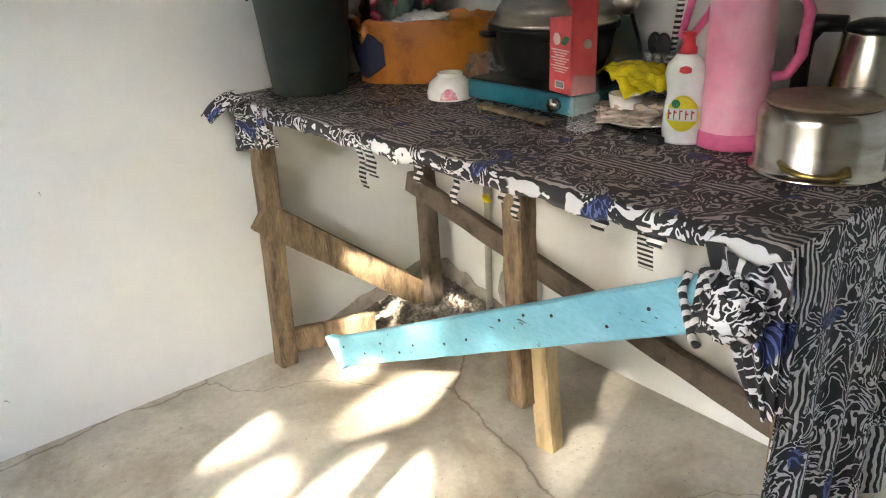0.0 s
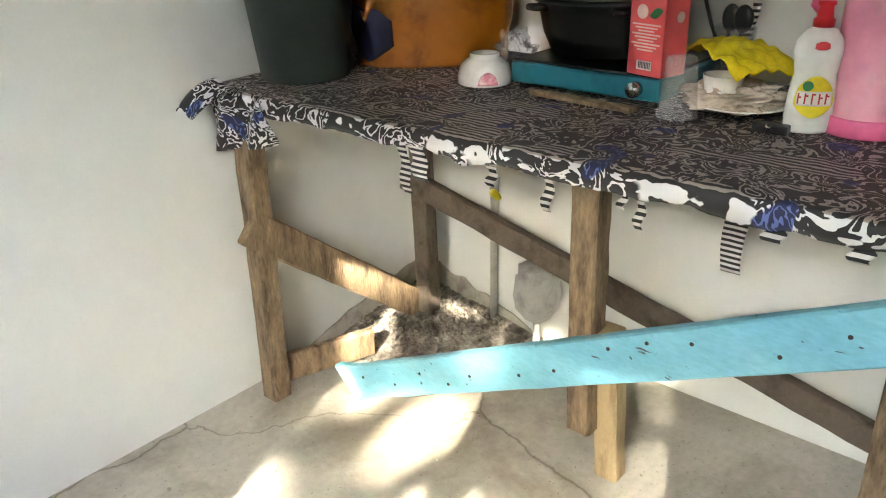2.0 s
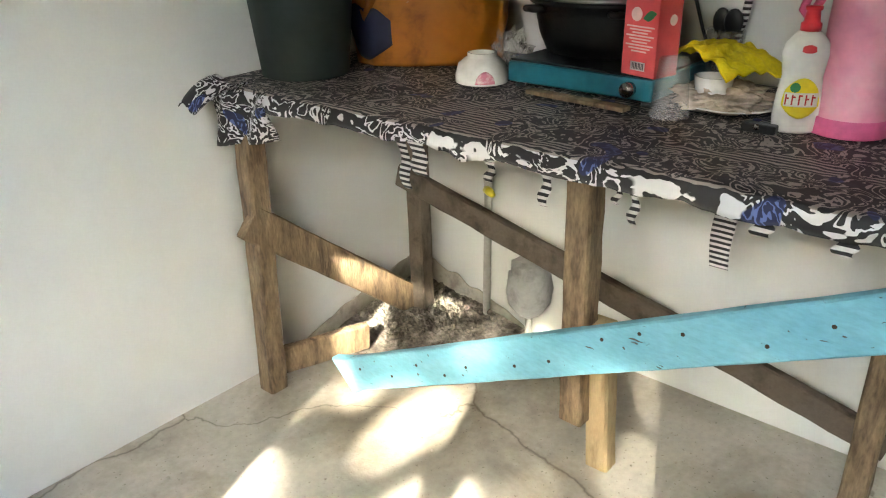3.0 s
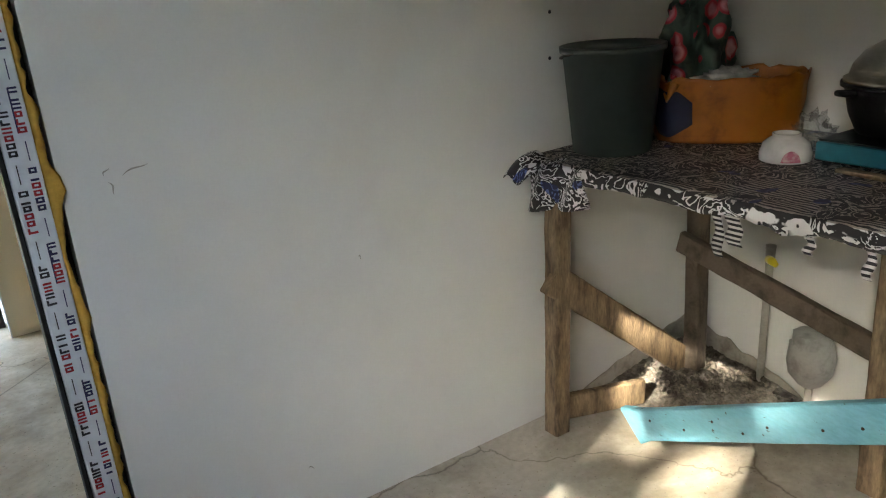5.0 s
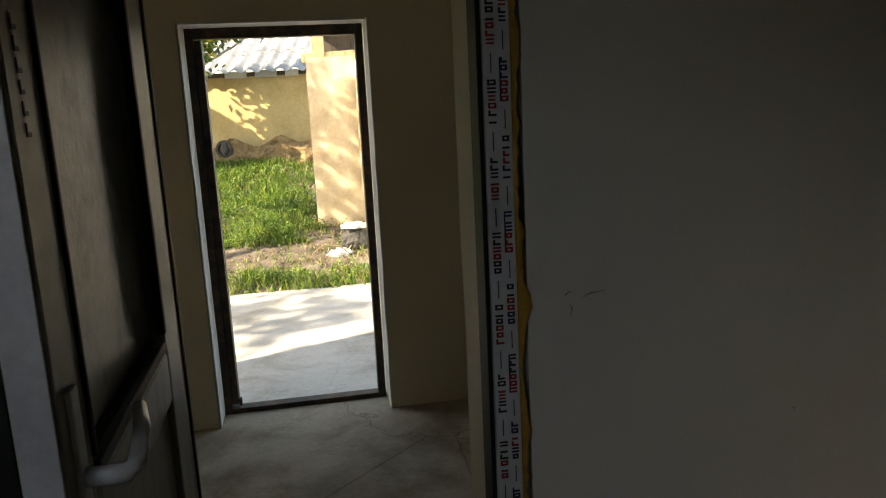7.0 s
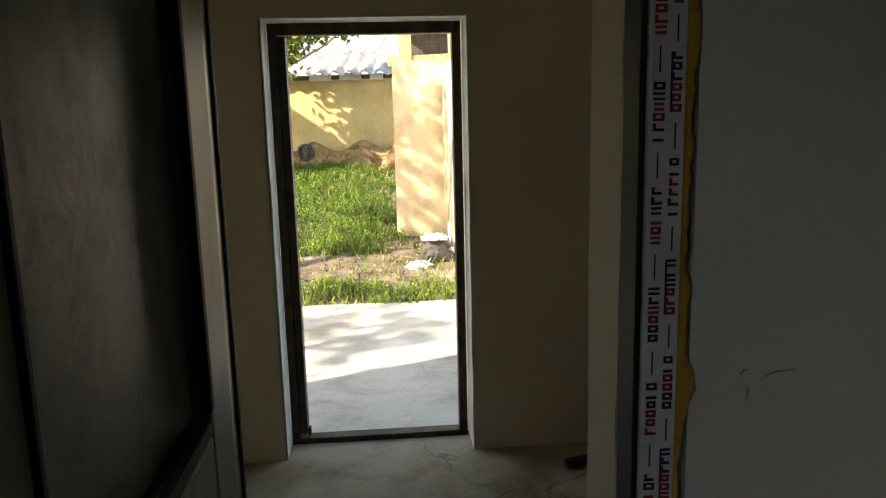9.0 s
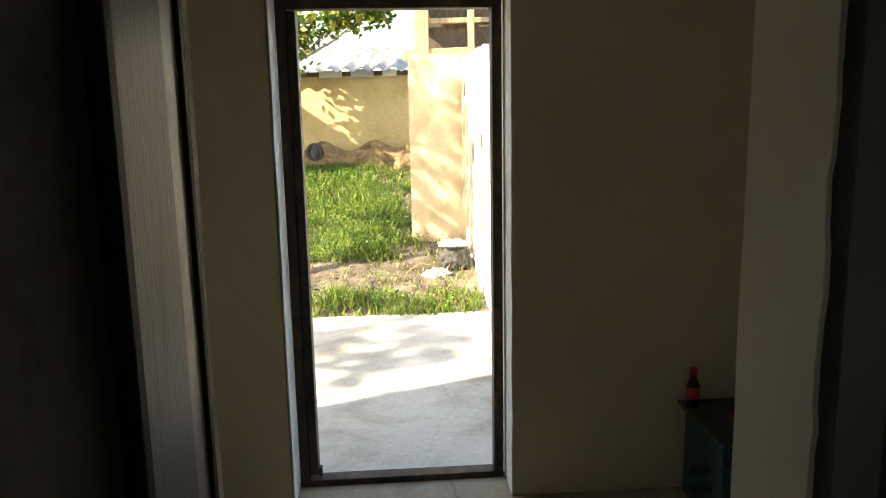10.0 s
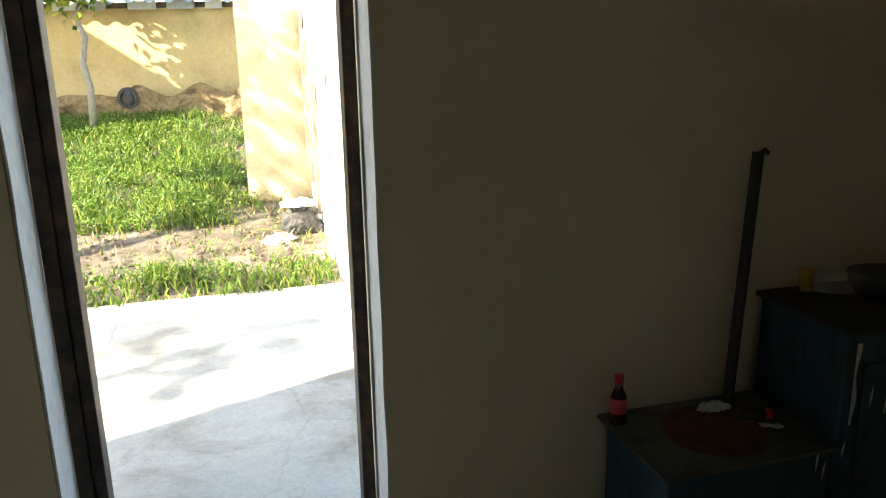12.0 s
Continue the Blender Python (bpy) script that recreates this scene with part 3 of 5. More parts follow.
for s, xh in ((1, LX), (-1, LX - 0.098)):
    hx = xh - LX
    y = LY0 + 0.045 - LY1
    plate = part("handle_plate", block(hx - 0.005, hx + 0.006, y - 0.016, y + 0.016, 1.0, 1.23, 0.004), PVC, leaf)
    part("handle", tube([(hx + s * 0.004, y, 1.12), (hx + s * 0.05, y, 1.12), (hx + s * 0.058, y + 0.02, 1.122), (hx + s * 0.055, y + 0.075, 1.14), (hx + s * 0.045, y + 0.12, 1.155)], [0.012, 0.012, 0.012, 0.011, 0.009], 12), PVC, plate, "white lever handle", True)
for i in range(4):
    z0 = 0.25 + i * 0.42
    bm = bmesh.new()
    for j in range(6):
        block(0.0003, 0.0013, LY0 + 0.036 - LY1, LY0 + 0.05 - LY1, z0 + j * 0.022, z0 + j * 0.022 + 0.005, bm=bm)
        block(0.0003, 0.0013, LY0 + 0.036 - LY1, LY0 + 0.04 - LY1, z0 + j * 0.022, z0 + j * 0.022 + 0.015, bm=bm)
    part("print_mark", bm, INK, near)

# hall walls
plain_wall("wall_hall_west", XHW - 0.2, XHW, YN, YX, 0, CEIL, CREAM, "cream plastered hall wall")
plain_wall("wall_hall_east", XHE, XHE + 0.2, YN, YX, 0, CEIL, CREAM, "cream plastered hall wall")
OX0, OX1, OTOP = -1.226, -0.371, 1.921
plain_wall("wall_outer_right", OX1, XHE, YO, YX, -0.2, 2.64, CREAM, "cream plastered outer wall")
plain_wall("wall_outer_left", -3.3, OX0, YO, YX, -0.2, 2.64, CREAM, "cream plastered outer wall")
plain_wall("wall_outer_head", OX0, OX1, YO, YX, OTOP, 2.64, CREAM, "cream plastered wall above the outer door")


def lining(x, s):
    return sheet(6, 60, lambda u, v: Vector((x + s * (0.004 + 0.003 * noise.noise(Vector((v * 9, u * 2, s)))), YO - 0.003 + 0.17 * u, -0.005 + (OTOP + 0.002) * v)), 0.006)


structure("outer_reveal_left", lining(OX0, 1), REVEAL_WHITE, "white plastered side of the outer doorway", "door reveal")
structure("outer_reveal_right", lining(OX1, -1), REVEAL_WHITE, "white plastered side of the outer doorway", "door reveal")
structure("outer_reveal_top", block(OX0 + 0.01, OX1 - 0.01, YO - 0.002, YO + 0.17, OTOP - 0.008, OTOP - 0.001), REVEAL_WHITE, "white plastered head of the outer doorway", "door reveal")
od = thing("door_3", (OX0 + OX1) / 2, YO + 0.2, -0.03, "rusty dark steel frame of the open outer doorway", "door frame", "", "structure")
ow = (OX1 - OX0) / 2
for n, b in (("jamb", (-ow + 0.012, -ow + 0.05, -0.04, 0.03, 0, OTOP + 0.02)), ("jamb", (ow - 0.05, ow - 0.012, -0.04, 0.03, 0, OTOP + 0.02)), ("head", (-ow + 0.05, ow - 0.05, -0.04, 0.03, OTOP - 0.03, OTOP + 0.02)), ("threshold", (-ow + 0.05, ow - 0.05, -0.04, 0.03, 0, 0.05))):
    part(n, block(*b, 0.004), METAL_DARK, od)
part("door_edge", block(-ow + 0.051, -ow + 0.085, -0.03, 0.05, 0.07, OTOP - 0.035, 0.004), METAL_DARK, od, "dark steel closing strip")
part("latch", block(-ow + 0.085, -ow + 0.1, -0.03, 0.0, 0.06, 0.1, 0.003), METAL_DARK, od)
structure("eave", block(-3.3, XHE + 2, YX, YX + 0.02, 2.5, 2.6), DARK_WOOD, "dark wooden eave board over the outer door", "eave")
structure("outer_threshold", block(OX0, OX1, YO + 0.17, YX + 0.02, -0.2, -0.04), SLAB, "pale concrete under the outer door", "threshold")

# nail holes and scuffs on the kitchen wall
for x, z in ((1.113, 1.326), (1.11, 1.195)):
    tagged(part("nail_hole", lathe([(0.004, -0.003), (0.006, 0.0), (0.003, 0.001)], 8), INK), "small dark nail hole in the white wall", "nail hole", "nail holes", "structure").matrix_world = pose(x, YN - 0.001, z, 90)

# ---------- long table ----------
TX0, TX1, TY0, TY1, TZ = 1.025, 1.775, 0.475, 2.215, 0.925
table = thing("table", (TX0 + TX1) / 2, (TY0 + TY1) / 2, 0, "rough home-made table of weathered timber", "table")
ox, oy = (TX0 + TX1) / 2, (TY0 + TY1) / 2


def tp(name, bm, mat, label=""):
    bmesh.ops.translate(bm, verts=bm.verts, vec=(-ox, -oy, 0))
    return part(name, bm, mat, table, label)


def skew(bm):
    """The table stands a little out of square: its front edge runs away from the wall towards the near end."""
    for v in bm.verts:
        v.co.x += 0.034 * (1.35 - v.co.y) * min(1.0, max(0.0, (TX1 - v.co.x) / (TX1 - TX0)))
    return bm


tp("tabletop", skew(block(TX0, TX1, TY0, TY1, TZ - 0.035, TZ - 0.004, 0.003)), OLD_WOOD)
tp("leg", beam((1.025, 2.135, 0), (1.052, 2.14, TZ - 0.036), 0.062, 0.062, 0.006, 0.0015, 1, (0, 1, 0)), OLD_WOOD)
tp("leg", beam((1.64, 2.075, 0.0), (1.63, 2.085, TZ - 0.036), 0.06, 0.06, 0.006, 0.0015, 2, (0, 1, 0)), DARK_WOOD)
tp("leg", beam((1.30, 1.255, 0.15), (1.29, 1.265, TZ - 0.036), 0.066, 0.066, 0.006, 0.0015, 3, (0, 1, 0)), OLD_WOOD)
tp("leg_splice", beam((1.348, 1.2, 0), (1.318, 1.212, 0.43), 0.055, 0.062, 0.006, 0.001, 4, (0, 1, 0)), PALE_WOOD, "paler wooden splice standing on the floor")
tp("leg", beam((1.6, 0.66, 0), (1.6, 0.665, TZ - 0.036), 0.055, 0.06, 0.006, 0.0015, 5, (0, 1, 0)), OLD_WOOD)
tp("brace", beam((1.0, 2.125, 0.555), (1.66, 2.11, 0.03), 0.035, 0.1, 0.005, 0.0015, 6), OLD_WOOD, "knotty diagonal brace")
tp("brace", beam((1.592, 2.12, 0.53), (1.632, 0.62, 0.17), 0.03, 0.075, 0.005, 0.0015, 7), DARK_WOOD, "dark diagonal brace")
tp("bottom_rail", beam((1.05, 2.15, 0.07), (1.35, 2.06, 0.06), 0.03, 0.09, 0.005, 0.001, 8), OLD_WOOD)
plank = tp("blue_plank", beam((1.055, 1.832, 0.16), (1.03, 0.525, 0.825), 0.028, 0.094, 0.004, 0.0008, 9), BLUE_PAINT, "sky-blue painted plank nailed on aslant")
# the far end is sawn off aslant
for vert in plank.data.vertices:
    if vert.co.y > 1.80 - oy:
        vert.co.y += (vert.co.z - 0.16) * 0.5
nails = random.Random(17)
for i in range(13):
    f = 0.04 + 0.9 * i / 12 + nails.uniform(-0.02, 0.02)
    y, z = 1.81 - 1.3 * f, 0.17 + 0.665 * f + nails.uniform(-0.03, 0.03)
    nail = part("nail", lathe([(0.0, -0.001), (0.004, 0.0), (0.0035, 0.0015), (0.0, 0.002)], 8), METAL_DARK, plank, "rusty nail head")
    nail.matrix_basis = pose(1.0545 - 0.024 * f - 0.0152 - ox, y - oy, z, 0, -90)


def cloth_top(u, v):
    y = TY0 - 0.02 + (TY1 - TY0 + 0.02) * v
    wav = noise.noise(Vector((y * 9, 2, 0))) + 0.5 * noise.noise(Vector((y * 25, 2, 4)))
    if u > 0.12:
        x = TX0 + (TX1 - TX0) * (u - 0.12) / 0.88
        return Vector((x, y, TZ + 0.003 * noise.noise(Vector((x * 8, y * 8, 0)))))
    k = 1 - u / 0.12
    return Vector((TX0 - 0.016 * math.sin(k * 2.2) - 0.006 * wav * k, y, TZ - (0.042 + 0.014 * wav) * k * k))


cloth = thing("tablecloth", ox, oy, TZ, "black and white ikat tablecloth tied round the table", "tablecloth")


def cp(name, bm, mat, label="", smooth=True):
    skew(bm)
    bmesh.ops.translate(bm, verts=bm.verts, vec=(-ox, -oy, -TZ))
    return part(name, bm, mat, cloth, label, smooth)


top_mesh = cp("cloth_top", sheet(48, 110, cloth_top, 0.0025), IKAT, "ikat cloth, duller and browner on top").data
top_mesh.materials.append(IKAT_DULL)
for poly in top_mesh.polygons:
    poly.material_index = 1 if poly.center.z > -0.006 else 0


def drape(u, v):
    x = TX0 - 0.02 + (TX1 - TX0 + 0.02) * u
    fold = 0.022 * v * math.sin(u * 34 + 1.5 * v) + 0.012 * v * noise.noise(Vector((u * 9, v * 3, 3)))
    length = 0.72 + 0.04 * noise.noise(Vector((u * 4, 0, 9)))
    return Vector((x + 0.03 * v * (1 - u), TY0 - 0.022 - 0.012 * math.sin(min(1, v * 8) * 1.57) + fold, TZ - length * v))


cp("hanging_end", sheet(70, 60, drape, 0.0025), IKAT, "cloth hanging in folds to near the floor")


def corner(u, v):
    # gathered tail of the cloth: wide at the table's edge, drawn to a point lower down
    a = -0.9 + 2.6 * u
    r = 0.075 * (1 - 0.72 * v) + 0.008 * math.sin(u * 26 + 3 * v)
    return Vector((TX0 - 0.005 - r * math.cos(a) * (0.55 + 0.2 * v), TY0 + 0.045 - 0.055 * v - r * math.sin(a), TZ - 0.02 - 0.27 * v + 0.01 * math.sin(u * 9)))


cp("bunched_corner", sheet(40, 30, corner, 0.003), IKAT, "bunched and knotted corner of the cloth")
cp("knot", crumple(0.955, 0.505, 0.80, 0.034, 0.045, 0.045, 0.5, 4, 3, 4, False), IKAT, "tight knot of the gathered cloth")


cp("corner_flap", sheet(24, 20, lambda u, v: Vector((TX0 - 0.02 + 0.03 * v + 0.018 * math.sin(u * 11 + v * 3), TY1 - 0.02 - 0.24 * u + 0.03 * v, TZ - 0.005 - (0.17 - 0.05 * u) * v)), 0.003), IKAT, "loose cloth flap over the corner")
cp("corner_tip", sheet(20, 14, lambda u, v: Vector((TX0 - 0.1 * v, TY1 - 0.01 - 0.16 * u * (1 - 0.45 * v), TZ + 0.012 * math.sin(u * 7) + 0.01 - 0.055 * v * v)), 0.003), IKAT, "cloth corner sticking out by the wall")


def tie(x, y, z0, length, width, lean=0.0):
    return cp("cloth_tie", sheet(4, 24, lambda u, v: Vector((x + lean * v + 0.004 * math.sin(v * 6), y + width * (u - 0.5) + 0.004 * math.sin(v * 9 + u), z0 - length * v)), 0.002), STRIPED, "striped cloth tie hanging loose")


for t_args in ((1.03, 1.52, 0.885, 0.08, 0.04, 0.02), (1.035, 1.565, 0.885, 0.12, 0.026, 0.02), (1.045, 1.34, 0.87, 0.04, 0.02), (1.04, 1.21, 0.885, 0.075, 0.02), (1.035, 1.06, 0.885, 0.035, 0.012), (1.035, 1.03, 0.885, 0.07, 0.016, 0.01), (1.5, 1.025, 0.89, 0.33, 0.048), (1.03, 0.81, 0.885, 0.03, 0.03), (1.03, 0.69, 0.885, 0.03, 0.03)):
    tie(*t_args)


def cord(points, name="cloth_cord"):
    """A thin twisted cord of the striped cloth."""
    return cp(name, tube(points, 0.0075, 8), CORD, "black and white cord knotted round the plank")


for pts in (((0, 0.60, 0.85), (-0.01, 0.605, 0.82), (-0.012, 0.592, 0.785), (-0.01, 0.58, 0.745), (0, 0.575, 0.725)),
            ((0, 0.575, 0.862), (-0.01, 0.573, 0.83), (-0.012, 0.575, 0.79), (-0.01, 0.582, 0.75), (0, 0.585, 0.728)),
            ((-0.004, 0.575, 0.865), (-0.012, 0.555, 0.835), (-0.014, 0.535, 0.80), (-0.012, 0.52, 0.765)),
            ((-0.01, 0.583, 0.775), (-0.014, 0.54, 0.768), (-0.02, 0.49, 0.772)),
            ((-0.004, 0.575, 0.867), (-0.014, 0.53, 0.86), (-0.02, 0.49, 0.845))):
    cord([(0.988 + x, y, z) for x, y, z in pts])


# ---------- things on the table ----------
S = TZ + 0.003


def put(name, x, y, z, label, category, parts, group="", rz=0):
    ob = thing(name, x, y, z, label, category, group, "", rz)
    for p in parts:
        part(p[0], p[1], p[2], ob, p[3] if len(p) > 3 else "", p[4] if len(p) > 4 else True)
    return ob


put("bucket", 1.205, 2.072, S, "empty dark grey-green plastic bucket on the tablecloth", "bucket", [
    ("body", lathe([(0.11, 0.0), (0.114, 0.004), (0.142, 0.285), (0.15, 0.287), (0.151, 0.303), (0.145, 0.305), (0.138, 0.285), (0.108, 0.01), (0.0, 0.008)], 48), BUCKET),
    ("handle", tube([(0.148 * math.cos(a), -0.0 + 0.148 * math.sin(a), 0.292 - 0.03 * math.sin(a)) for a in [math.pi * i / 16 for i in range(17)]], 0.0035, 8), METAL_DARK, "thin wire handle")])


def open_bag(u, v):
    a = 2 * math.pi * u
    rx, ry = 0.205, 0.125
    k = 1 + 0.1 * v + 0.05 * noise.noise(Vector((3 * math.cos(a), 3 * math.sin(a), v * 2.5)))
    e = 0.75
    cx = math.copysign(abs(math.cos(a)) ** e, math.cos(a))
    sx = math.copysign(abs(math.sin(a)) ** e, math.sin(a))
    return Vector((rx * cx * k, ry * sx * k, 0.19 * v + 0.02 * v * noise.noise(Vector((5 * math.cos(a), 5 * math.sin(a), 7)))))


put("shopping_bag", 1.555, 1.945, S, "crumpled orange plastic bag with navy print, full of things", "bag", [
    ("body", sheet(72, 20, open_bag, 0.002), ORANGE),
    ("navy_print", sheet(18, 14, lambda u, v: Matrix.Diagonal((1.02, 1.02, 1.0)) @ open_bag(0.53 + 0.16 * u, 0.47 + 0.78 * (v - 0.5) * math.sin(math.pi * (0.16 + 0.7 * u))), 0.002), NAVY, "dark navy panel"),
    ("handle", tube([(-0.2, -0.05, 0.13), (-0.215, -0.06, 0.2), (-0.19, -0.08, 0.19), (-0.17, -0.1, 0.13), (-0.15, -0.115, 0.18)], [0.012, 0.016, 0.01, 0.012, 0.015], 8), ORANGE),
    ("bottom", lathe([(0.0, 0.002), (0.12, 0.002), (0.12, 0.006)], 20), ORANGE)], rz=-48)
put("flowered_bag", 1.535, 2.045, S + 0.13, "bag with a print of pink roses standing in the orange bag", "bag", [
    ("body", crumple(0, 0, 0, 0.1, 0.085, 0.19, 0.45, 2.6, 5, 5), FLOWER),
    ("gathered_top", crumple(-0.03, 0.0, 0.26, 0.045, 0.04, 0.05, 0.6, 3.5, 9, 4, False), FLOWER, "gathered neck of the bag")])
put("polythene_bag", 1.53, 1.93, S + 0.15, "crumpled white polythene bag on the orange bag", "bag", [
    ("body", crumple(0, 0, 0, 0.1, 0.06, 0.035, 0.5, 5, 8, 4), PAPER_BAG)])
BX, BY = 1.4, 1.637
put("bowl", BX, BY, S, "white porcelain bowl turned upside down with a rose print", "bowl", [
    ("body", lathe([(0.064, 0.0), (0.066, 0.002), (0.066, 0.02), (0.058, 0.046), (0.04, 0.06), (0.036, 0.062), (0.036, 0.071), (0.031, 0.071), (0.031, 0.064), (0.0, 0.063)], 40), PORCELAIN),
    ("rose_print", sheet(14, 6, lambda u, v: (lambda a, z: Vector(((0.0672 - max(0, z - 0.02) * 0.33) * math.cos(a), (0.0672 - max(0, z - 0.02) * 0.33) * math.sin(a), z)))(3.55 + 0.75 * u, 0.005 + 0.03 * v * math.sin(math.pi * u) ** 0.5), 0.0006), ROSE, "pink rose print")])
put("polythene_bag", 1.52, 1.635, S, "small crumpled clear polythene bag", "bag", [("body", crumple(0, 0, 0, 0.05, 0.045, 0.06, 0.6, 4, 12, 4), CLEAR)])

GX, GY = 1.555, 1.365
put("gas_stove", GX, GY, S, "flat teal table-top gas stove with a black top", "stove", [
    ("body", block(-0.165, 0.165, -0.187, 0.187, 0.014, 0.062, 0.006), TEAL, "", False),
    ("hob", block(-0.16, 0.16, -0.182, 0.182, 0.0625, 0.068, 0.002), CAST_IRON, "black hob plate", False),
    ("knob", tube([(-0.166, -0.135, 0.038), (-0.184, -0.135, 0.038)], 0.016, 20), STEEL, "round silver knob"),
    ("foot", lathe([(0.012, 0), (0.012, 0.014)], 12, cx=-0.14, cy=-0.165), BLACK_PLASTIC),
    ("foot", lathe([(0.012, 0), (0.012, 0.014)], 12, cx=-0.14, cy=0.165), BLACK_PLASTIC),
    ("foot", lathe([(0.012, 0), (0.012, 0.014)], 12, cx=0.14, cy=-0.165), BLACK_PLASTIC),
    ("foot", lathe([(0.012, 0), (0.012, 0.014)], 12, cx=0.14, cy=0.165), BLACK_PLASTIC)])
put("board", 1.345, 1.33, S, "thin old wooden lath lying before the stove", "board", [("body", beam((0.0, -0.12, 0.006), (0.02, 0.14, 0.006), 0.03, 0.01, 0.002), OLD_WOOD, "", False)])
put("cauldron", 1.575, 1.41, S + 0.069, "black cast-iron cauldron with a domed aluminium lid", "cauldron", [
    ("body", lathe([(0.10, 0), (0.128, 0.006), (0.148, 0.05), (0.158, 0.095), (0.163, 0.118), (0.173, 0.121), (0.173, 0.131), (0.157, 0.131), (0.152, 0.1), (0.1, 0.02), (0.0, 0.016)], 48), CAST_IRON),
    ("lid", lathe([(0.168, 0.132), (0.168, 0.14), (0.157, 0.142), (0.15, 0.17), (0.125, 0.205), (0.085, 0.228), (0.04, 0.238), (0.0, 0.24)], 48), ALU, "domed aluminium lid"),
    ("lid_knob", lathe([(0.012, 0.238), (0.012, 0.254), (0.02, 0.258), (0.02, 0.268), (0.0, 0.272)], 20), BLACK_PLASTIC),
    ("lug", tube([(-0.12, -0.11, 0.11), (-0.14, -0.13, 0.111), (-0.155, -0.11, 0.111), (-0.135, -0.095, 0.11)], 0.008, 8), CAST_IRON),
    ("lug", tube([(-0.13, 0.1, 0.11), (-0.155, 0.115, 0.111), (-0.16, 0.09, 0.111), (-0.14, 0.075, 0.11)], 0.008, 8), CAST_IRON)])

carton = put("carton", 1.415, 1.203, S + 0.069, "open red cardboard carton with pale printed badges", "carton", [
    ("body", block(-0.036, 0.036, -0.045, 0.045, 0, 0.17, 0.002), CARTON, "", False),
    ("flap", sheet(2, 2, lambda u, v: Vector((0.036 - 0.03 * v, -0.045 + 0.09 * u, 0.17 + 0.045 * v)), 0.0015), CARTON, "raised flap", False),
    ("flap", sheet(2, 2, lambda u, v: Vector((-0.036 + 0.072 * u, -0.045 - 0.005 * v, 0.17 + 0.06 * v)), 0.0015), CARTON, "raised flap", False)], rz=-14)
for nm, b, mm in (("badge", lathe([(0.014, 0), (0.014, 0.0008)], 20), CARTON_PRINT), ("badge", lathe([(0.011, 0), (0.011, 0.0008)], 20), CARTON_PRINT)):
    o = part(nm, b, mm, carton)
    o.matrix_basis = pose(-0.0368, 0.012, 0.125, 0, -90) if mm and nm == "badge" and b is not None and not carton.get("n") else pose(0.008, -0.0458, 0.115, 90)
    carton["n"] = 1
del carton["n"]
bm = bmesh.new()
for i in range(9):
    w = 0.02 + 0.008 * ((i * 7) % 3)
    block(-0.0372, -0.0362, -w, w, 0.05 + i * 0.0062, 0.0528 + i * 0.0062, bm=bm)
part("print_mark", bm, CARTON_PRINT, carton)
bm = bmesh.new()
for i in range(8):
    block(-0.0375, -0.0364, -0.016 + i * 0.004, -0.014 + i * 0.004, 0.015, 0.028, bm=bm)
part("barcode_panel", block(-0.0370, -0.0361, -0.019, 0.019, 0.012, 0.03), SOAP_WHITE, carton)
part("print_mark", bm, INK, carton)
part("leaf_print", sheet(8, 4, lambda u, v: Vector((-0.0371, -0.005 - 0.034 * u, 0.118 + 0.02 * (v - 0.5) * math.sin(math.pi * u) + 0.012 * u)), 0.0008), GREEN_PRINT, carton)

put("cup", 1.372, 1.128, S, "clear ribbed plastic cup turned upside down", "cup", [
    ("body", lathe([(0.041, 0), (0.042, 0.003), (0.0395, 0.006), (0.030, 0.112), (0.0285, 0.118), (0.0, 0.118)], 36), CLEAR)])
put("plate", 1.505, 1.055, S, "white plate with a dark rim under the rags", "plate", [
    ("body", lathe([(0.055, 0), (0.07, 0.006), (0.105, 0.014), (0.107, 0.017), (0.07, 0.01), (0.0, 0.007)], 40), PORCELAIN)])
put("rag", 1.48, 1.06, S + 0.012, "crumpled beige rag on the plate", "rag", [("body", crumple(0, 0, 0, 0.075, 0.085, 0.028, 0.55, 3.5, 21, 5), BEIGE_RAG)])
put("cup", 1.455, 1.075, S + 0.03, "small white cup lying among the rags", "cup", [("body", lathe([(0.02, 0), (0.036, 0.012), (0.04, 0.045), (0.037, 0.045), (0.03, 0.012), (0.0, 0.006)], 28), PORCELAIN)])


def yellow(u, v):
    x, y = -0.09 + 0.18 * u, -0.1 + 0.2 * v
    z = 0.085 - 2.6 * (x + 0.02) ** 2 - 3.8 * (y - 0.01) ** 2 + 0.016 * noise.noise(Vector((x * 22, y * 22, 1))) + 0.008 * noise.noise(Vector((x * 55, y * 55, 6)))
    return Vector((x, y, z))


put("dishcloth", 1.5, 1.06, S + 0.055, "creased yellow dishcloth thrown over the dishes", "cloth", [("body", sheet(36, 36, yellow, 0.003), YELLOW_RAG)], rz=-30)
put("glass_jar", 1.68, 1.15, S, "glass jar holding ladles and spoons", "jar", [
    ("body", lathe([(0.04, 0), (0.045, 0.01), (0.045, 0.13), (0.04, 0.135), (0.04, 0.128), (0.041, 0.012), (0.0, 0.008)], 28), CLEAR)])
put("ladle", 1.69, 1.175, S + 0.01, "steel ladle standing in the jar", "ladle", [
    ("handle", tube([(0.0, -0.02, 0.0), (-0.01, 0.03, 0.12), (-0.015, 0.065, 0.22)], [0.004, 0.004, 0.005], 8), BLACK_PLASTIC, "black handle"),
    ("bowl", crumple(-0.02, 0.075, 0.22, 0.03, 0.034, 0.03, 0.02, 1, 1, 3, False), ALU)])
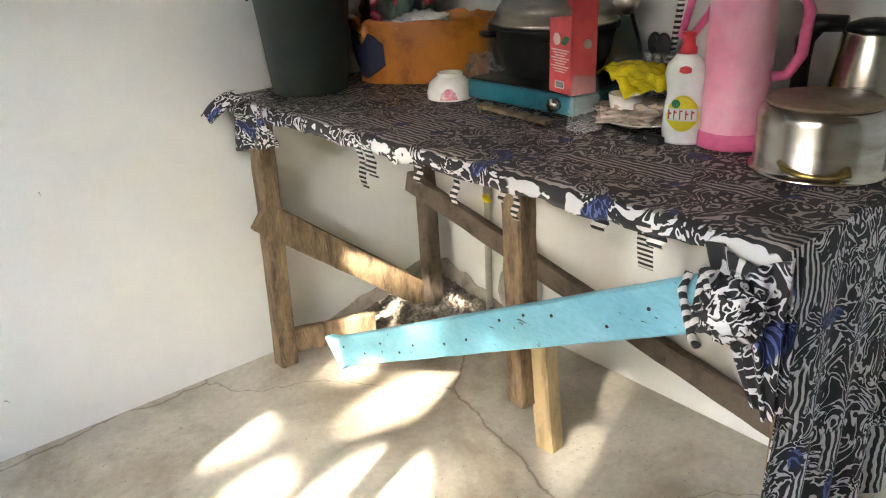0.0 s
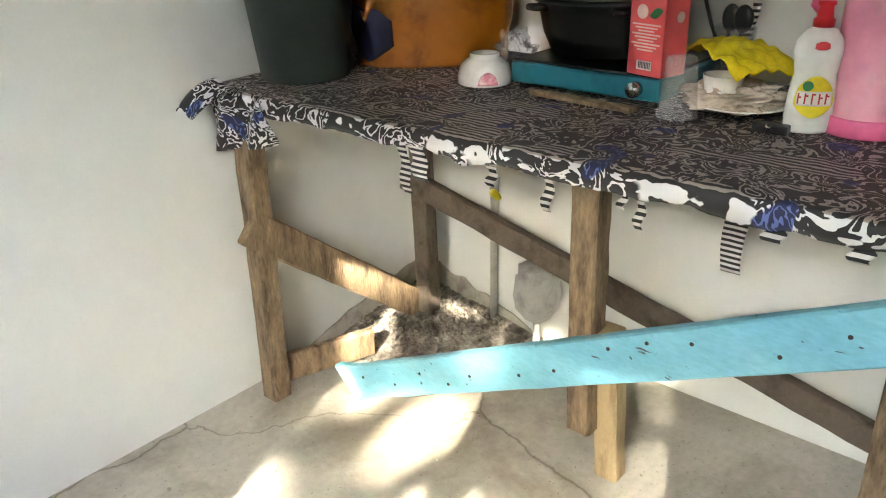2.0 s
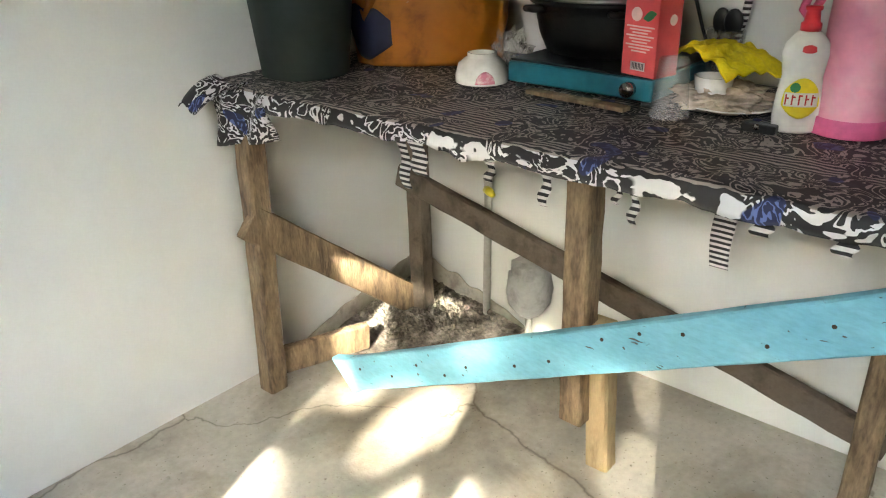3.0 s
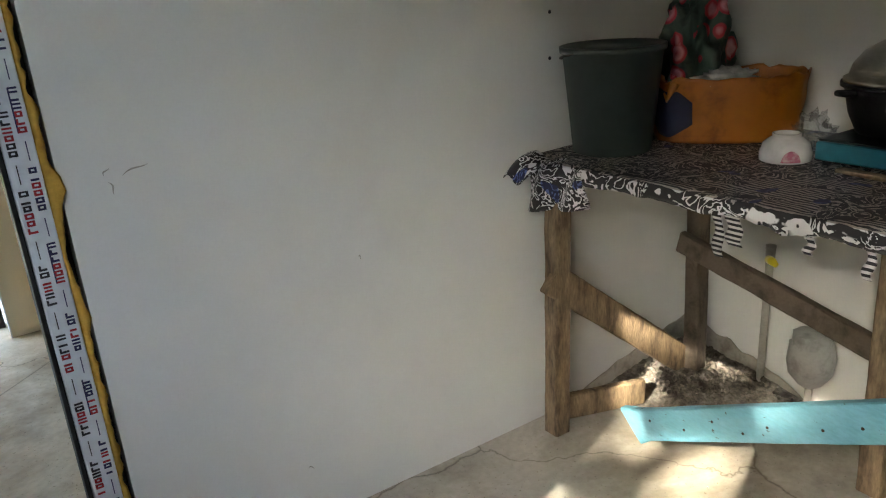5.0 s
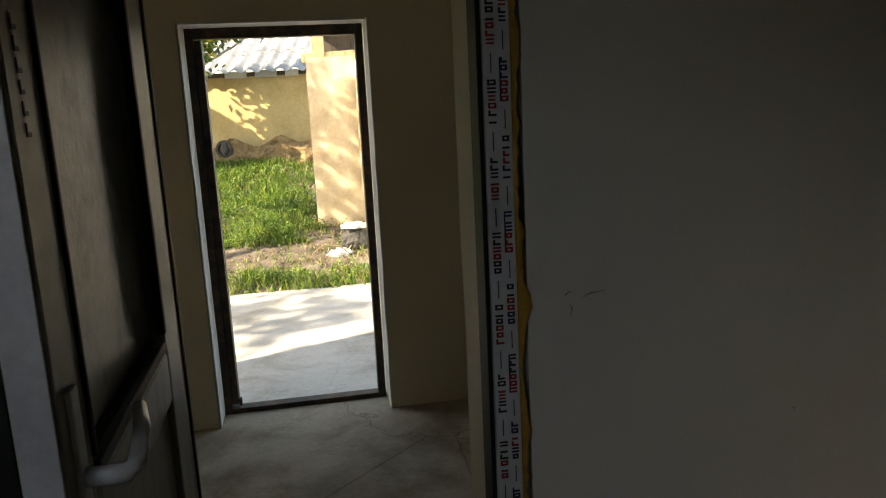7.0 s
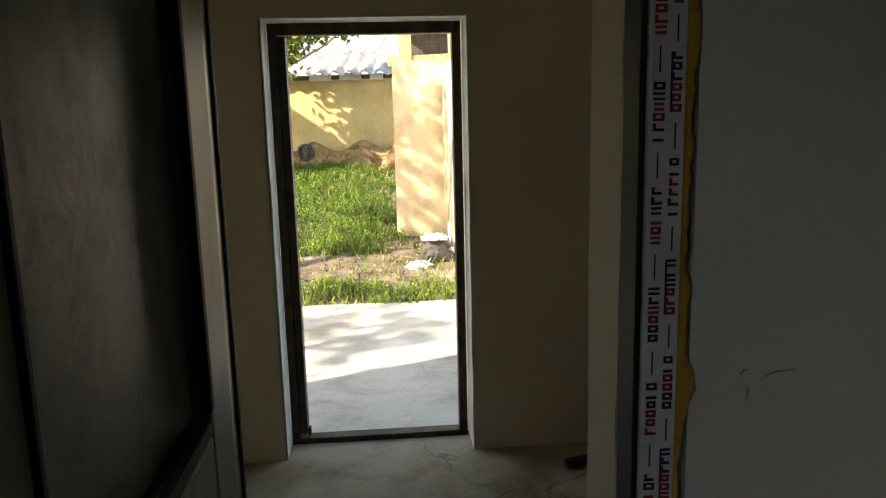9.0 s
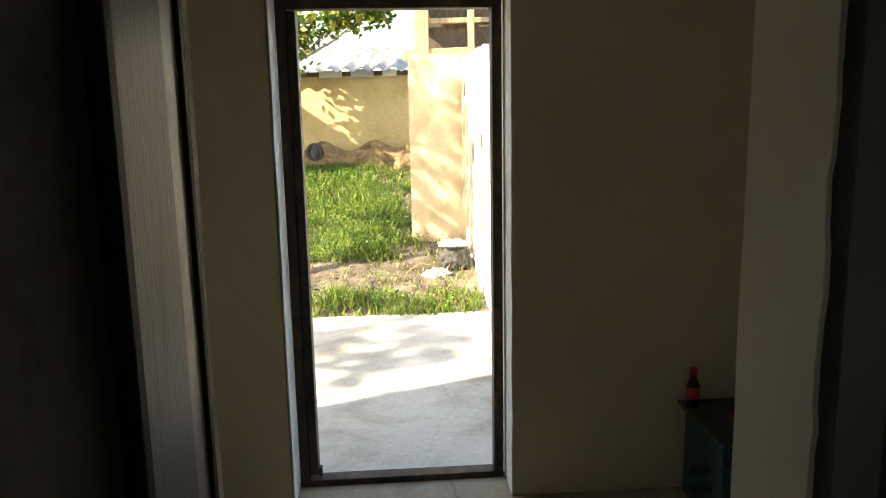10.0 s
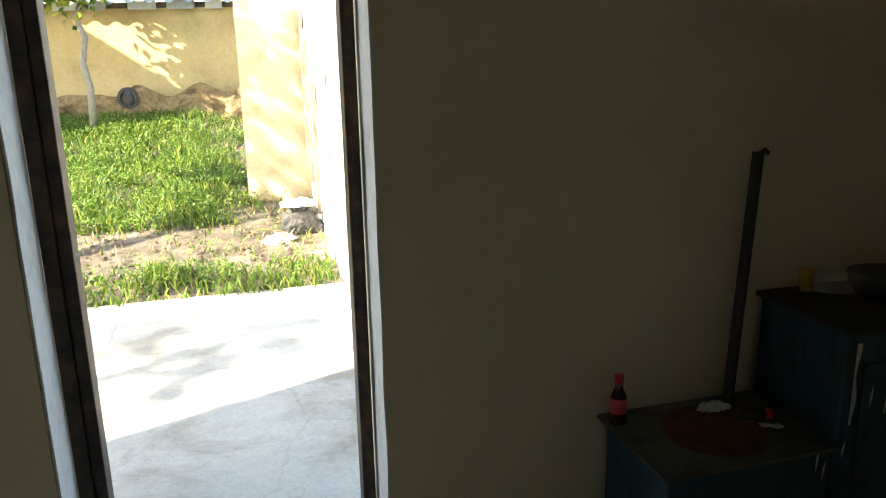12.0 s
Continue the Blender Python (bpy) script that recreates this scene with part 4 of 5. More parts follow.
put("spatula", 1.69, 1.15, S + 0.01, "black and striped spatula standing in the jar", "spatula", [
    ("handle", tube([(0, 0, 0), (0.0, -0.035, 0.15), (0.0, -0.05, 0.27)], 0.009, 10), STRIPED, "striped handle")])
for dx, dy, r in ((-0.02, 0.0, 0.02), (-0.025, -0.03, 0.022)):
    put("spoon", 1.69 + dx, 1.165 + dy, S + 0.01, "dark serving spoon standing in the jar", "spoon", [
        ("handle", tube([(0, 0, 0), (0, -0.005, 0.13)], 0.004, 8), BLACK_PLASTIC),
        ("bowl", crumple(0, -0.006, 0.125, 0.008, r, 0.03, 0.02, 1, 2, 3, False), BLACK_PLASTIC)], "spoons in the jar")

def flat_body(profile, seg=40, squash=0.6):
    bm = lathe(profile, seg)
    for v in bm.verts:
        v.co.y *= squash
    return bm


soap = put("dish_soap_bottle", 1.412, 0.893, S, "white dish soap bottle with red cap and yellow label", "bottle", [
    ("body", flat_body([(0.0, 0.0), (0.036, 0.0), (0.041, 0.006), (0.043, 0.03), (0.041, 0.07), (0.036, 0.105), (0.039, 0.125), (0.043, 0.145), (0.039, 0.165), (0.024, 0.183), (0.016, 0.188), (0.0, 0.19)]), SOAP_WHITE),
    ("cap", lathe([(0.018, 0.187), (0.018, 0.2), (0.014, 0.203), (0.012, 0.222), (0.015, 0.224), (0.015, 0.23), (0.0, 0.231)], 28), RED_CAP)], rz=-62)
part("label", sheet(20, 16, lambda u, v: (lambda a, z, r: Vector((r * math.cos(a), -0.6 * r * math.sin(a), z)))(0.75 + 1.65 * u, 0.03 + 0.075 * (0.5 + (v - 0.5) * math.sin(math.pi * (0.12 + 0.76 * u))), 0.0445 - 0.0075 * max(0, v - 0.35)), 0.0005), YELLOW_PRINT, soap, "yellow oval label", True)
part("label_band", sheet(16, 4, lambda u, v: (lambda a, z: Vector((0.0446 * math.cos(a), -0.6 * 0.0446 * math.sin(a) - 0.0003, z)))(0.85 + 1.45 * u, 0.052 + 0.026 * v), 0.0009), SOAP_WHITE, soap, "white name band", True)
bm = bmesh.new()
for i in range(5):
    a = 1.0 + 0.26 * i
    r = 0.0462
    x, y = -r * math.cos(a), -0.6 * r * math.sin(a) - 0.0012
    block(x - 0.0035, x - 0.001, y - 0.0006, y + 0.0006, 0.056, 0.075, bm=bm)
    block(x - 0.0035, x + 0.003, y - 0.0006, y + 0.0006, 0.066 + 0.003 * (i % 3), 0.069 + 0.003 * (i % 3), bm=bm)
part("print_mark", bm, INK_RED, soap)
part("drop_print", lathe([(0.0, 0), (0.009, 0.0), (0.009, 0.001)], 16), GREEN_PRINT, soap).matrix_basis = pose(-0.014, -0.0265, 0.088, 90, 0, -12)
part("badge", flat_body([(0.0405, 0.152), (0.0425, 0.155), (0.0405, 0.163), (0.034, 0.17)], 40), RED_CAP, soap, "red offer badge").matrix_basis = pose(0, -0.0012, -0.002) @ Matrix.Diagonal((0.62, 1.0, 1.0, 1.0))
put("clothes_peg", 1.362, 0.942, S, "black plastic clip lying on the tablecloth", "clip", [("body", block(-0.012, 0.012, -0.035, 0.03, 0, 0.018, 0.004), BLACK_PLASTIC, "", False), ("spring", tube([(-0.013, 0.0, 0.012), (0.013, 0.0, 0.012)], 0.006, 10), STEEL)])

put("thermos_jug", 1.468, 0.812, S, "pale pink plastic thermos jug with deep pink handles", "thermos", [
    ("body", lathe([(0.066, 0.0), (0.07, 0.004), (0.07, 0.032), (0.065, 0.036), (0.066, 0.2), (0.063, 0.29), (0.06, 0.315), (0.062, 0.33)], 44), PINK),
    ("base_ring", lathe([(0.071, 0.001), (0.0715, 0.004), (0.0715, 0.031), (0.070, 0.034)], 44), HOT_PINK, "deeper pink base ring"),
    ("lid", lathe([(0.062, 0.331), (0.066, 0.335), (0.064, 0.37), (0.04, 0.385), (0.0, 0.387)], 40), PINK),
    ("handle", tube([(0.02, -0.062, 0.31), (0.03, -0.1, 0.31), (0.035, -0.115, 0.27), (0.035, -0.11, 0.19), (0.025, -0.09, 0.15), (0.015, -0.066, 0.145)], 0.011, 10), HOT_PINK, "side handle"),
    ("carry_handle", tube([(-0.03, 0.058, 0.33), (-0.05, 0.085, 0.29), (-0.055, 0.1, 0.22), (-0.05, 0.09, 0.205), (0.0, 0.075, 0.26), (0.03, 0.06, 0.33)], 0.008, 10), HOT_PINK, "folded carry handle")])
put("saucepan", 1.425, 0.61, S, "dented steel saucepan turned upside down with brass handles", "saucepan", [
    ("body", lathe([(0.12, 0.0), (0.122, 0.003), (0.116, 0.006), (0.112, 0.012), (0.112, 0.1), (0.106, 0.118), (0.095, 0.124)], 56, 0.012), STEEL),
    ("base", lathe([(0.099, 0.1235), (0.101, 0.126), (0.1, 0.131), (0.0, 0.133)], 56), PAN_BASE, "brown scorched base"),
    ("handle", tube([(-0.075, -0.088, 0.03), (-0.094, -0.1, 0.028), (-0.115, -0.075, 0.02), (-0.127, -0.035, 0.02), (-0.125, -0.0, 0.026), (-0.108, 0.015, 0.03)], [0.007, 0.006, 0.006, 0.006, 0.006, 0.007], 10), BRASS, "brass loop handle")])
put("electric_kettle", 1.64, 0.625, S, "steel electric kettle with a black handle and lid", "kettle", [
    ("base", lathe([(0.08, 0), (0.082, 0.004), (0.08, 0.022), (0.07, 0.025)], 40), BLACK_PLASTIC),
    ("body", lathe([(0.082, 0.026), (0.083, 0.05), (0.075, 0.14), (0.062, 0.22), (0.06, 0.225)], 44), STEEL),
    ("lid", lathe([(0.061, 0.226), (0.058, 0.236), (0.03, 0.246), (0.0, 0.248)], 40), BLACK_PLASTIC),
    ("handle", tube([(-0.02, 0.05, 0.236), (-0.03, 0.1, 0.235), (-0.035, 0.125, 0.2), (-0.035, 0.125, 0.1), (-0.03, 0.1, 0.06), (-0.025, 0.075, 0.055)], [0.016, 0.02, 0.02, 0.018, 0.017, 0.014], 12), BLACK_PLASTIC)])

# ---------- under the table ----------
def heap(u, v):
    x, y = 1.22 + 0.56 * u, 1.66 + 0.57 * v
    d = min(1, math.hypot((XE - x) / 0.5, (YN - y) / 0.5))
    z = 0.075 * max(0, 1 - d) ** 0.8 + 0.02 * max(0, 1 - d) * noise.noise(Vector((x * 26, y * 26, 0))) + 0.02 * max(0, 1 - d) * noise.noise(Vector((x * 70, y * 70, 3)))
    return Vector((x, y, -0.012 + z + 0.012 * (d < 1)))


tagged(part("rubble_heap", sheet(60, 60, heap), RUBBLE), "heap of ash and broken mortar in the corner", "rubble", "", "stuff")
rr = random.Random(8)
bm = bmesh.new()
for i in range(120):
    a, d = rr.uniform(0, 1.57), rr.uniform(0, 0.48)
    x, y = XE - 0.03 - d * math.cos(a), YN - 0.03 - d * math.sin(a)
    s = rr.uniform(0.004, 0.016)
    z = 0.075 * max(0, 1 - d / 0.5) ** 0.8
    bmesh.ops.create_icosphere(bm, subdivisions=1, radius=s, matrix=Matrix.LocRotScale((x, y, z + s * 0.3), Euler((rr.random() * 3, rr.random() * 3, 0)), (1, rr.uniform(0.5, 1), rr.uniform(0.4, 0.8))))
tagged(part("rubble", bm, RUBBLE), "loose crumbs of mortar and plaster", "rubble", "", "stuff")


def patch(axis):
    def fn(u, v):
        w = 0.62 if axis == "x" else 0.5
        top = 0.16 * (1 - u) ** 0.7 + 0.03 * noise.noise(Vector((u * 9, 1, 5 if axis == "x" else 9))) * (1 - u)
        z = max(0.002, top) * v
        return Vector((XE - 0.003 - w * u, YN - 0.004, z)) if axis == "x" else Vector((XE - 0.004, YN - 0.003 - w * u, z))
    return sheet(30, 4, fn, 0.003)


structure("bare_wall_patch", patch("x"), RAW, "bare grey mortar where plaster fell off", "wall patch")
structure("bare_wall_patch", patch("y"), RAW, "bare grey mortar where plaster fell off", "wall patch")
put("gas_pipe", 1.755, 1.885, 0, "thin grey gas pipe with a yellow tap against the wall", "pipe", [
    ("tube", tube([(0, 0, 0), (0.004, 0, 0.44), (0.004, 0, 0.53)], [0.013, 0.013, 0.017], 14), GREY_PIPE),
    ("tap", tube([(-0.01, -0.005, 0.485), (-0.03, -0.03, 0.49), (-0.035, -0.05, 0.482)], [0.014, 0.014, 0.008], 10), YELLOW_PRINT, "yellow tap lever")])
put("wrapped_bottle", 1.72, 1.685, 0.0, "dusty plastic bottle end wrapped over a pipe stub", "bottle", [
    ("stub", tube([(0, 0, 0), (0, 0, 0.18)], 0.012, 12), GREY_PIPE),
    ("body", lathe([(0.02, 0.1), (0.045, 0.12), (0.068, 0.15), (0.075, 0.2), (0.068, 0.25), (0.06, 0.255), (0.058, 0.29), (0.0, 0.288)], 24, 0.18, 4), HAZY, "hazy crumpled plastic")])
bm = bmesh.new()
for i in range(90):
    x, y, s = rr.uniform(-0.2, 1.6), rr.uniform(0.9, 2.2), rr.uniform(0.0015, 0.005)
    bmesh.ops.create_icosphere(bm, subdivisions=1, radius=s, matrix=Matrix.Translation((x, y, s * 0.5)))
tagged(part("floor_crumbs", bm, RAW), "small crumbs and grit on the concrete floor", "crumbs", "", "stuff")

for x, z, ln, an in ((-0.16, 1.1, 0.02, -60), (-0.154, 1.062, 0.03, 70), (-0.10, 1.095, 0.06, -20), (0.2, 0.18, 0.02, 10), (0.42, 0.75, 0.012, 30)):
    sc = tagged(part("scuff", sheet(8, 2, lambda u, v: Vector((ln * (u - 0.5), 0.0006 * v, 0.004 * (v - 0.5) * math.sin(math.pi * u) + 0.004 * math.sin(u * 5))), 0.0006), GREY_PIPE), "faint dark scuff on the white wall", "scuff", "wall scuffs", "structure")
    sc.matrix_world = pose(x, YN - 0.0012, z, 0, an, 0)

# ---------- hall: iron stove ----------
SX0, SY0, SY1, SH = 0.225, 3.92, 4.3, 0.37
stove = thing("iron_stove", 0.44, 4.05, 0, "dark blue chipped iron stove built in two steps", "stove")


def sp(name, b, mat, bevel=0.004, label=""):
    bm = block(*b, bevel)
    bmesh.ops.translate(bm, verts=bm.verts, vec=(-0.4, -4.05, 0))
    return part(name, bm, mat, stove, label)


sp("lower_body", (SX0 + 0.03, 0.765, SY0 + 0.03, SY1 - 0.01, 0, SH - 0.012), STOVE_BLUE, 0.006)
sp("lower_top", (SX0, 0.765, SY0, SY1, SH - 0.011, SH), STOVE_TOP, 0.002, "sooty iron plate")
sp("upper_body", (0.767, 1.3, SY0 + 0.02, SY1 - 0.01, 0, 0.69), STOVE_BLUE, 0.006)
sp("upper_top", (0.75, 1.32, SY0, SY1, 0.691, 0.705), SOOT, 0.002, "sooty iron plate")
sp("door_panel", (0.83, 1.2, SY0 + 0.008, SY0 + 0.019, 0.12, 0.6), STOVE_BLUE, 0.004, "blue stove door")
sp("latch", (0.18, SX0 + 0.03, SY0 + 0.1, SY0 + 0.13, 0.2, 0.215), SOOT, 0.002)
sp("latch", (0.18, SX0 + 0.03, SY0 + 0.1, SY0 + 0.13, 0.13, 0.145), SOOT, 0.002)
rc = random.Random(3)
for i in range(16):
    x, z, ln = rc.uniform(-0.11, 0.85), rc.uniform(0.05, 0.3), rc.uniform(0.02, 0.09)
    if x > 0.36:
        z = rc.uniform(0.1, 0.5)
    yy = (SY0 + 0.03 if x < 0.36 else SY0 + 0.0075) - 4.05 - 0.0006
    part("chipped_paint", sheet(2, 8, lambda u, v: Vector((x + 0.007 * (u - 0.5) * math.sin(math.pi * v) + 0.006 * v, yy - 0.0006 * u, z + ln * v)), 0.0006), PAPER_BAG, stove, "bare chip in the paint")
part("chipped_paint", sheet(3, 14, lambda u, v: Vector((0.40 + 0.016 * u * (0.4 + 0.6 * math.sin(v * 5) ** 2), SY0 + 0.0195 - 4.05 - 0.0006, 0.42 + 0.24 * v)), 0.0006), PAPER_BAG, stove, "bare chip in the paint")
for i, r in enumerate((0.145, 0.105, 0.06)):
    b = lathe([(r, 0.0), (r, 0.006), (r - 0.004, 0.0075), (max(0.0, r - 0.034 - 0.012 * (r < 0.06)), 0.0065)], 40)
    part("hob_ring", b, RUST, stove, "rusty iron hob ring").matrix_basis = pose(0.095, 0.055, SH + 0.0005 + 0.0006 * i)
put("sauce_bottle", 0.3, 4.235, SH, "small glass bottle with red cap and red label", "bottle", [
    ("glass", lathe([(0.022, 0), (0.024, 0.004), (0.024, 0.085), (0.012, 0.11), (0.0115, 0.125)], 24), COLA),
    ("neck", lathe([(0.0125, 0.112), (0.0115, 0.128)], 20), CLEAR, "clear neck"),
    ("label", lathe([(0.0245, 0.035), (0.0248, 0.036), (0.0248, 0.08), (0.0243, 0.081)], 24), CARTON, "red label"),
    ("cap", lathe([(0.014, 0.125), (0.014, 0.15), (0.012, 0.153), (0.0, 0.153)], 20), RED_CAP)])
put("paper_scrap", 0.61, 4.215, SH, "crumpled white paper scrap on the stove", "paper", [("body", crumple(0, 0, 0, 0.045, 0.022, 0.016, 0.6, 4, 31, 4), PAPER_BAG)])
put("paper_scrap", 0.7, 4.08, SH, "folded white paper strip on the stove", "paper", [("body", sheet(8, 3, lambda u, v: Vector((-0.035 + 0.07 * u, -0.012 + 0.024 * v - 0.01 * u, 0.004 + 0.004 * math.sin(u * 6))), 0.002), PAPER_BAG)])
put("matchbox", 0.69, 4.14, SH, "small black and red packet on the stove", "packet", [("body", crumple(0, 0, 0, 0.05, 0.03, 0.02, 0.3, 3, 41, 3), BLACK_PLASTIC), ("red_end", crumple(0.04, -0.02, 0.004, 0.016, 0.016, 0.018, 0.2, 3, 4, 3), RED_CAP, "red end")])
put("poker", 0.675, 4.24, SH, "long dark iron bar leaning on the wall behind the stove", "poker", [
    ("bar", beam((0, 0, 0), (0.075, 0.05, 0.765), 0.03, 0.022, 0.003), SOOT, "", False),
    ("hook", tube([(0.075, 0.045, 0.76), (0.09, 0.04, 0.77), (0.1, 0.04, 0.76)], 0.008, 8), SOOT, "hooked end")])
put("jar", 0.98, 4.18, 0.706, "small glass jar lying on the stove top", "jar", [("body", tube([(-0.05, 0.05, 0.04), (0.0, 0.02, 0.04), (0.05, -0.02, 0.035), (0.07, -0.03, 0.035)], [0.036, 0.04, 0.034, 0.028], 18), CLEAR), ("lid", tube([(-0.075, 0.065, 0.04), (-0.052, 0.051, 0.04)], 0.038, 18), FOAM, "ochre lid")])
put("cooking_pot", 1.16, 4.14, 0.706, "black low pot with a lid on the stove", "pot", [
    ("body", lathe([(0.11, 0), (0.13, 0.02), (0.135, 0.05), (0.14, 0.055), (0.08, 0.068), (0.0, 0.072)], 32), SOOT), ("lid_knob", lathe([(0.012, 0.07), (0.014, 0.095), (0.0, 0.098)], 14), SOOT)])
put("firewood", 0.02, 4.09, -0.004, "short dark iron bar lying on the hall floor", "bar", [("body", beam((-0.02, -0.0, 0.02), (0.16, 0.05, 0.02), 0.035, 0.03, 0.004), SOOT, "", False)])

# ---------- yard ----------
def ground_z(x, y):
    z = -0.075 + 0.17 * max(0, min(y, 9.9) - 7.3) + 0.205 * max(0, min(y, 12.2) - 9.9)
    w = max(0, min(1, (y - 7.4) / 0.6))
    return z + w * (0.05 * noise.noise(Vector((x * 1.3, y * 1.3, 0))) + 0.018 * noise.noise(Vector((x * 6, y * 6, 2))))


def ground_fn(u, v):
    gx, gy = 2 * u - 1, v
    x = -1.5 + math.copysign(abs(gx) ** 3, gx) * 900 + gx * 9
    y = 7.27 + 9 * gy + 900 * max(0, gy - 0.5) ** 3
    return Vector((x, y, ground_z(x, y)))


structure("ground", sheet(150, 150, ground_fn), SOIL, "sloping yard of dry brown soil under grass", "ground", True)
structure("ground_front", block(-900, 900, -900, 7.275, -0.4, -0.085), SOIL, "bare soil round the house", "ground")
structure("pavement", block(-6, 3.0, YX + 0.02, 7.28, -0.2, -0.054, 0.006), SLAB, "pale concrete slab before the house with leaf shadows", "pavement")


def blades(name, n, seed, dens, hgt, mat, label):
    rg = np.random.RandomState(seed)
    vs, fs = [], []
    tries = 0
    while len(fs) < n and tries < n * 12:
        tries += 1
        x, y = rg.uniform(-5.2, -0.1), rg.uniform(7.22, 11.9)
        d = dens(x, y)
        if rg.rand() > d:
            continue
        z = ground_z(x, y) - 0.005
        h = hgt * rg.uniform(0.35, 1.2) * (0.45 + 0.5 * d + 0.8 * max(0, noise.noise(Vector((x * 2.3, y * 2.3, 5)))))
        a, w = rg.uniform(0, 6.28), rg.uniform(0.004, 0.009)
        lx, ly = h * rg.uniform(-0.7, 0.7), h * rg.uniform(-0.7, 0.7)
        i = len(vs)
        dx, dy = w * math.cos(a), w * math.sin(a)
        vs += [(x - dx, y - dy, z), (x + dx, y + dy, z), (x + dx * 0.7 + lx * 0.4, y + dy * 0.7 + ly * 0.4, z + h * 0.6), (x - dx * 0.7 + lx * 0.4, y - dy * 0.7 + ly * 0.4, z + h * 0.6), (x + lx, y + ly, z + h * 0.95)]
        fs += [(i, i + 1, i + 2, i + 3), (i + 3, i + 2, i + 4)]
    me = bpy.data.meshes.new(name)
    me.from_pydata(vs, [], fs)
    me.materials.append(mat)
    return tagged(new(name, me), label, "grass", "", "stuff")


def lawn(x, y):
    n = 0.5 + 0.9 * noise.noise(Vector((x * 1.6, y * 1.6, 3))) + 0.4 * noise.noise(Vector((x * 5, y * 5, 8)))
    if y < 7.75:
        return max(0, n + 0.35 - abs(y - 7.5))
    if y < 8.45:
        return max(0.02, n * 0.25 - 0.05)
    k = n + 0.55
    if x > -0.95 and 8.4 < y:
        k -= 0.9 * min(1, (x + 0.95) * 2.2)
    if x > -0.5:
        k = 0.06 + (0.2 if y < 8.2 else 0)
    return max(0, min(1, k))


blades("grass", 60000, 4, lawn, 0.12, GRASS, "uneven sunlit green grass on the slope")
WEED = leaf_material("broad_weeds", (0.05, 0.13, 0.02), (0.16, 0.28, 0.04), (0.36, 0.42, 0.12))


def weeds(n, seed):
    rg = np.random.RandomState(seed)
    vs, fs = [], []
    while len(fs) < n:
        x, y = rg.uniform(-4.6, -0.25), rg.uniform(7.38, 11.6)
        d = lawn(x, y) * (0.5 + noise.noise(Vector((x * 3, y * 3, 11))))
        if rg.rand() > d:
            continue
        z = ground_z(x, y)
        for q in range(rg.randint(3, 7)):
            a, ln, w = rg.uniform(0, 6.28), rg.uniform(0.02, 0.05), rg.uniform(0.007, 0.014)
            h = rg.uniform(0.02, 0.1)
            px, py = x + 0.03 * rg.randn(), y + 0.03 * rg.randn()
            ux, uy = math.cos(a), math.sin(a)
            i = len(vs)
            vs += [(px, py, z + h), (px + ux * ln * 0.5 - uy * w, py + uy * ln * 0.5 + ux * w, z + h + 0.012), (px + ux * ln, py + uy * ln, z + h + rg.uniform(-0.01, 0.015)), (px + ux * ln * 0.5 + uy * w, py + uy * ln * 0.5 - ux * w, z + h + 0.012)]
            fs.append((i, i + 1, i + 2, i + 3))
    me = bpy.data.meshes.new("weeds")
    me.from_pydata(vs, [], fs)
    me.materials.append(WEED)
    return tagged(new("weeds", me), "broad-leaved weeds among the grass", "weeds", "", "stuff")


weeds(16000, 6)
DRY = leaf_material("dry_grass", (0.3, 0.22, 0.1), (0.42, 0.33, 0.16), (0.5, 0.42, 0.24))
blades("dry_grass", 5000, 9, lambda x, y: 0.5 if y < 8.5 or x > -1.2 else 0.05, 0.07, DRY, "dry straw and stalks on the bare soil")
rg = random.Random(14)
bm = bmesh.new()
for i in range(260):
    x, y = rg.uniform(-3, -0.3), rg.uniform(7.4, 8.7)
    s = rg.uniform(0.008, 0.035)
    bmesh.ops.create_icosphere(bm, subdivisions=1, radius=s, matrix=Matrix.LocRotScale((x, y, ground_z(x, y) + s * 0.2), Euler((rg.random() * 3, rg.random() * 3, 0)), (1, rg.uniform(0.5, 1), rg.uniform(0.35, 0.7))))
tagged(part("clods", bm, SOIL), "clods and stones on the bare soil", "clods", "", "stuff")

# yellow wall with crumbled foot, and its roof
YW = 11.8
ywall = thing("garden_wall", -3.0, YW, 0.6, "yellow ochre plastered wall with a crumbled foot", "wall", "", "structure")


def yw_face(u, v):
    x = -4.0 + 7.2 * u
    z = 0.6 + 1.34 * v
    return Vector((x, 0.03 * noise.noise(Vector((x * 2, z * 2, 0))) + (0.05 * max(0, 0.3 - v) / 0.3), z - 0.0))


part("plaster_face", sheet(80, 24, yw_face, 0.2), YELLOW_WALL, ywall)
part("crumbled_foot", sheet(90, 14, lambda u, v: Vector((-4.0 + 7.2 * u, -0.04 - 0.05 * noise.noise(Vector((u * 40, v * 5, 1))) - 0.05 * (1 - v), -0.2 + (0.6 + 0.16 * noise.noise(Vector((u * 22, 0, 3))) + 0.22 * (u - 0.3)) * v + 0.0)), 0.03), MUD, ywall, "bare crumbled mud at the foot")
ywall.matrix_world = Matrix.Translation((-0.8, YW, 0)) @ pose(0, 0, 0, 0, 0, -11) @ Matrix.Translation((-2.2, 0, 0))
for o in ywall.children:
    if o.name.startswith("crumbled_foot"):
        o.location = (0, -0.16, 0.52)
part("drain_mouth", lathe([(0.12, 0), (0.12, 0.04), (0.085, 0.045), (0.08, 0.01), (0.0, 0.008)], 24), SOOT, ywall, "black round pipe mouth").matrix_basis = pose(1.28, -0.22, 0.96, 90)
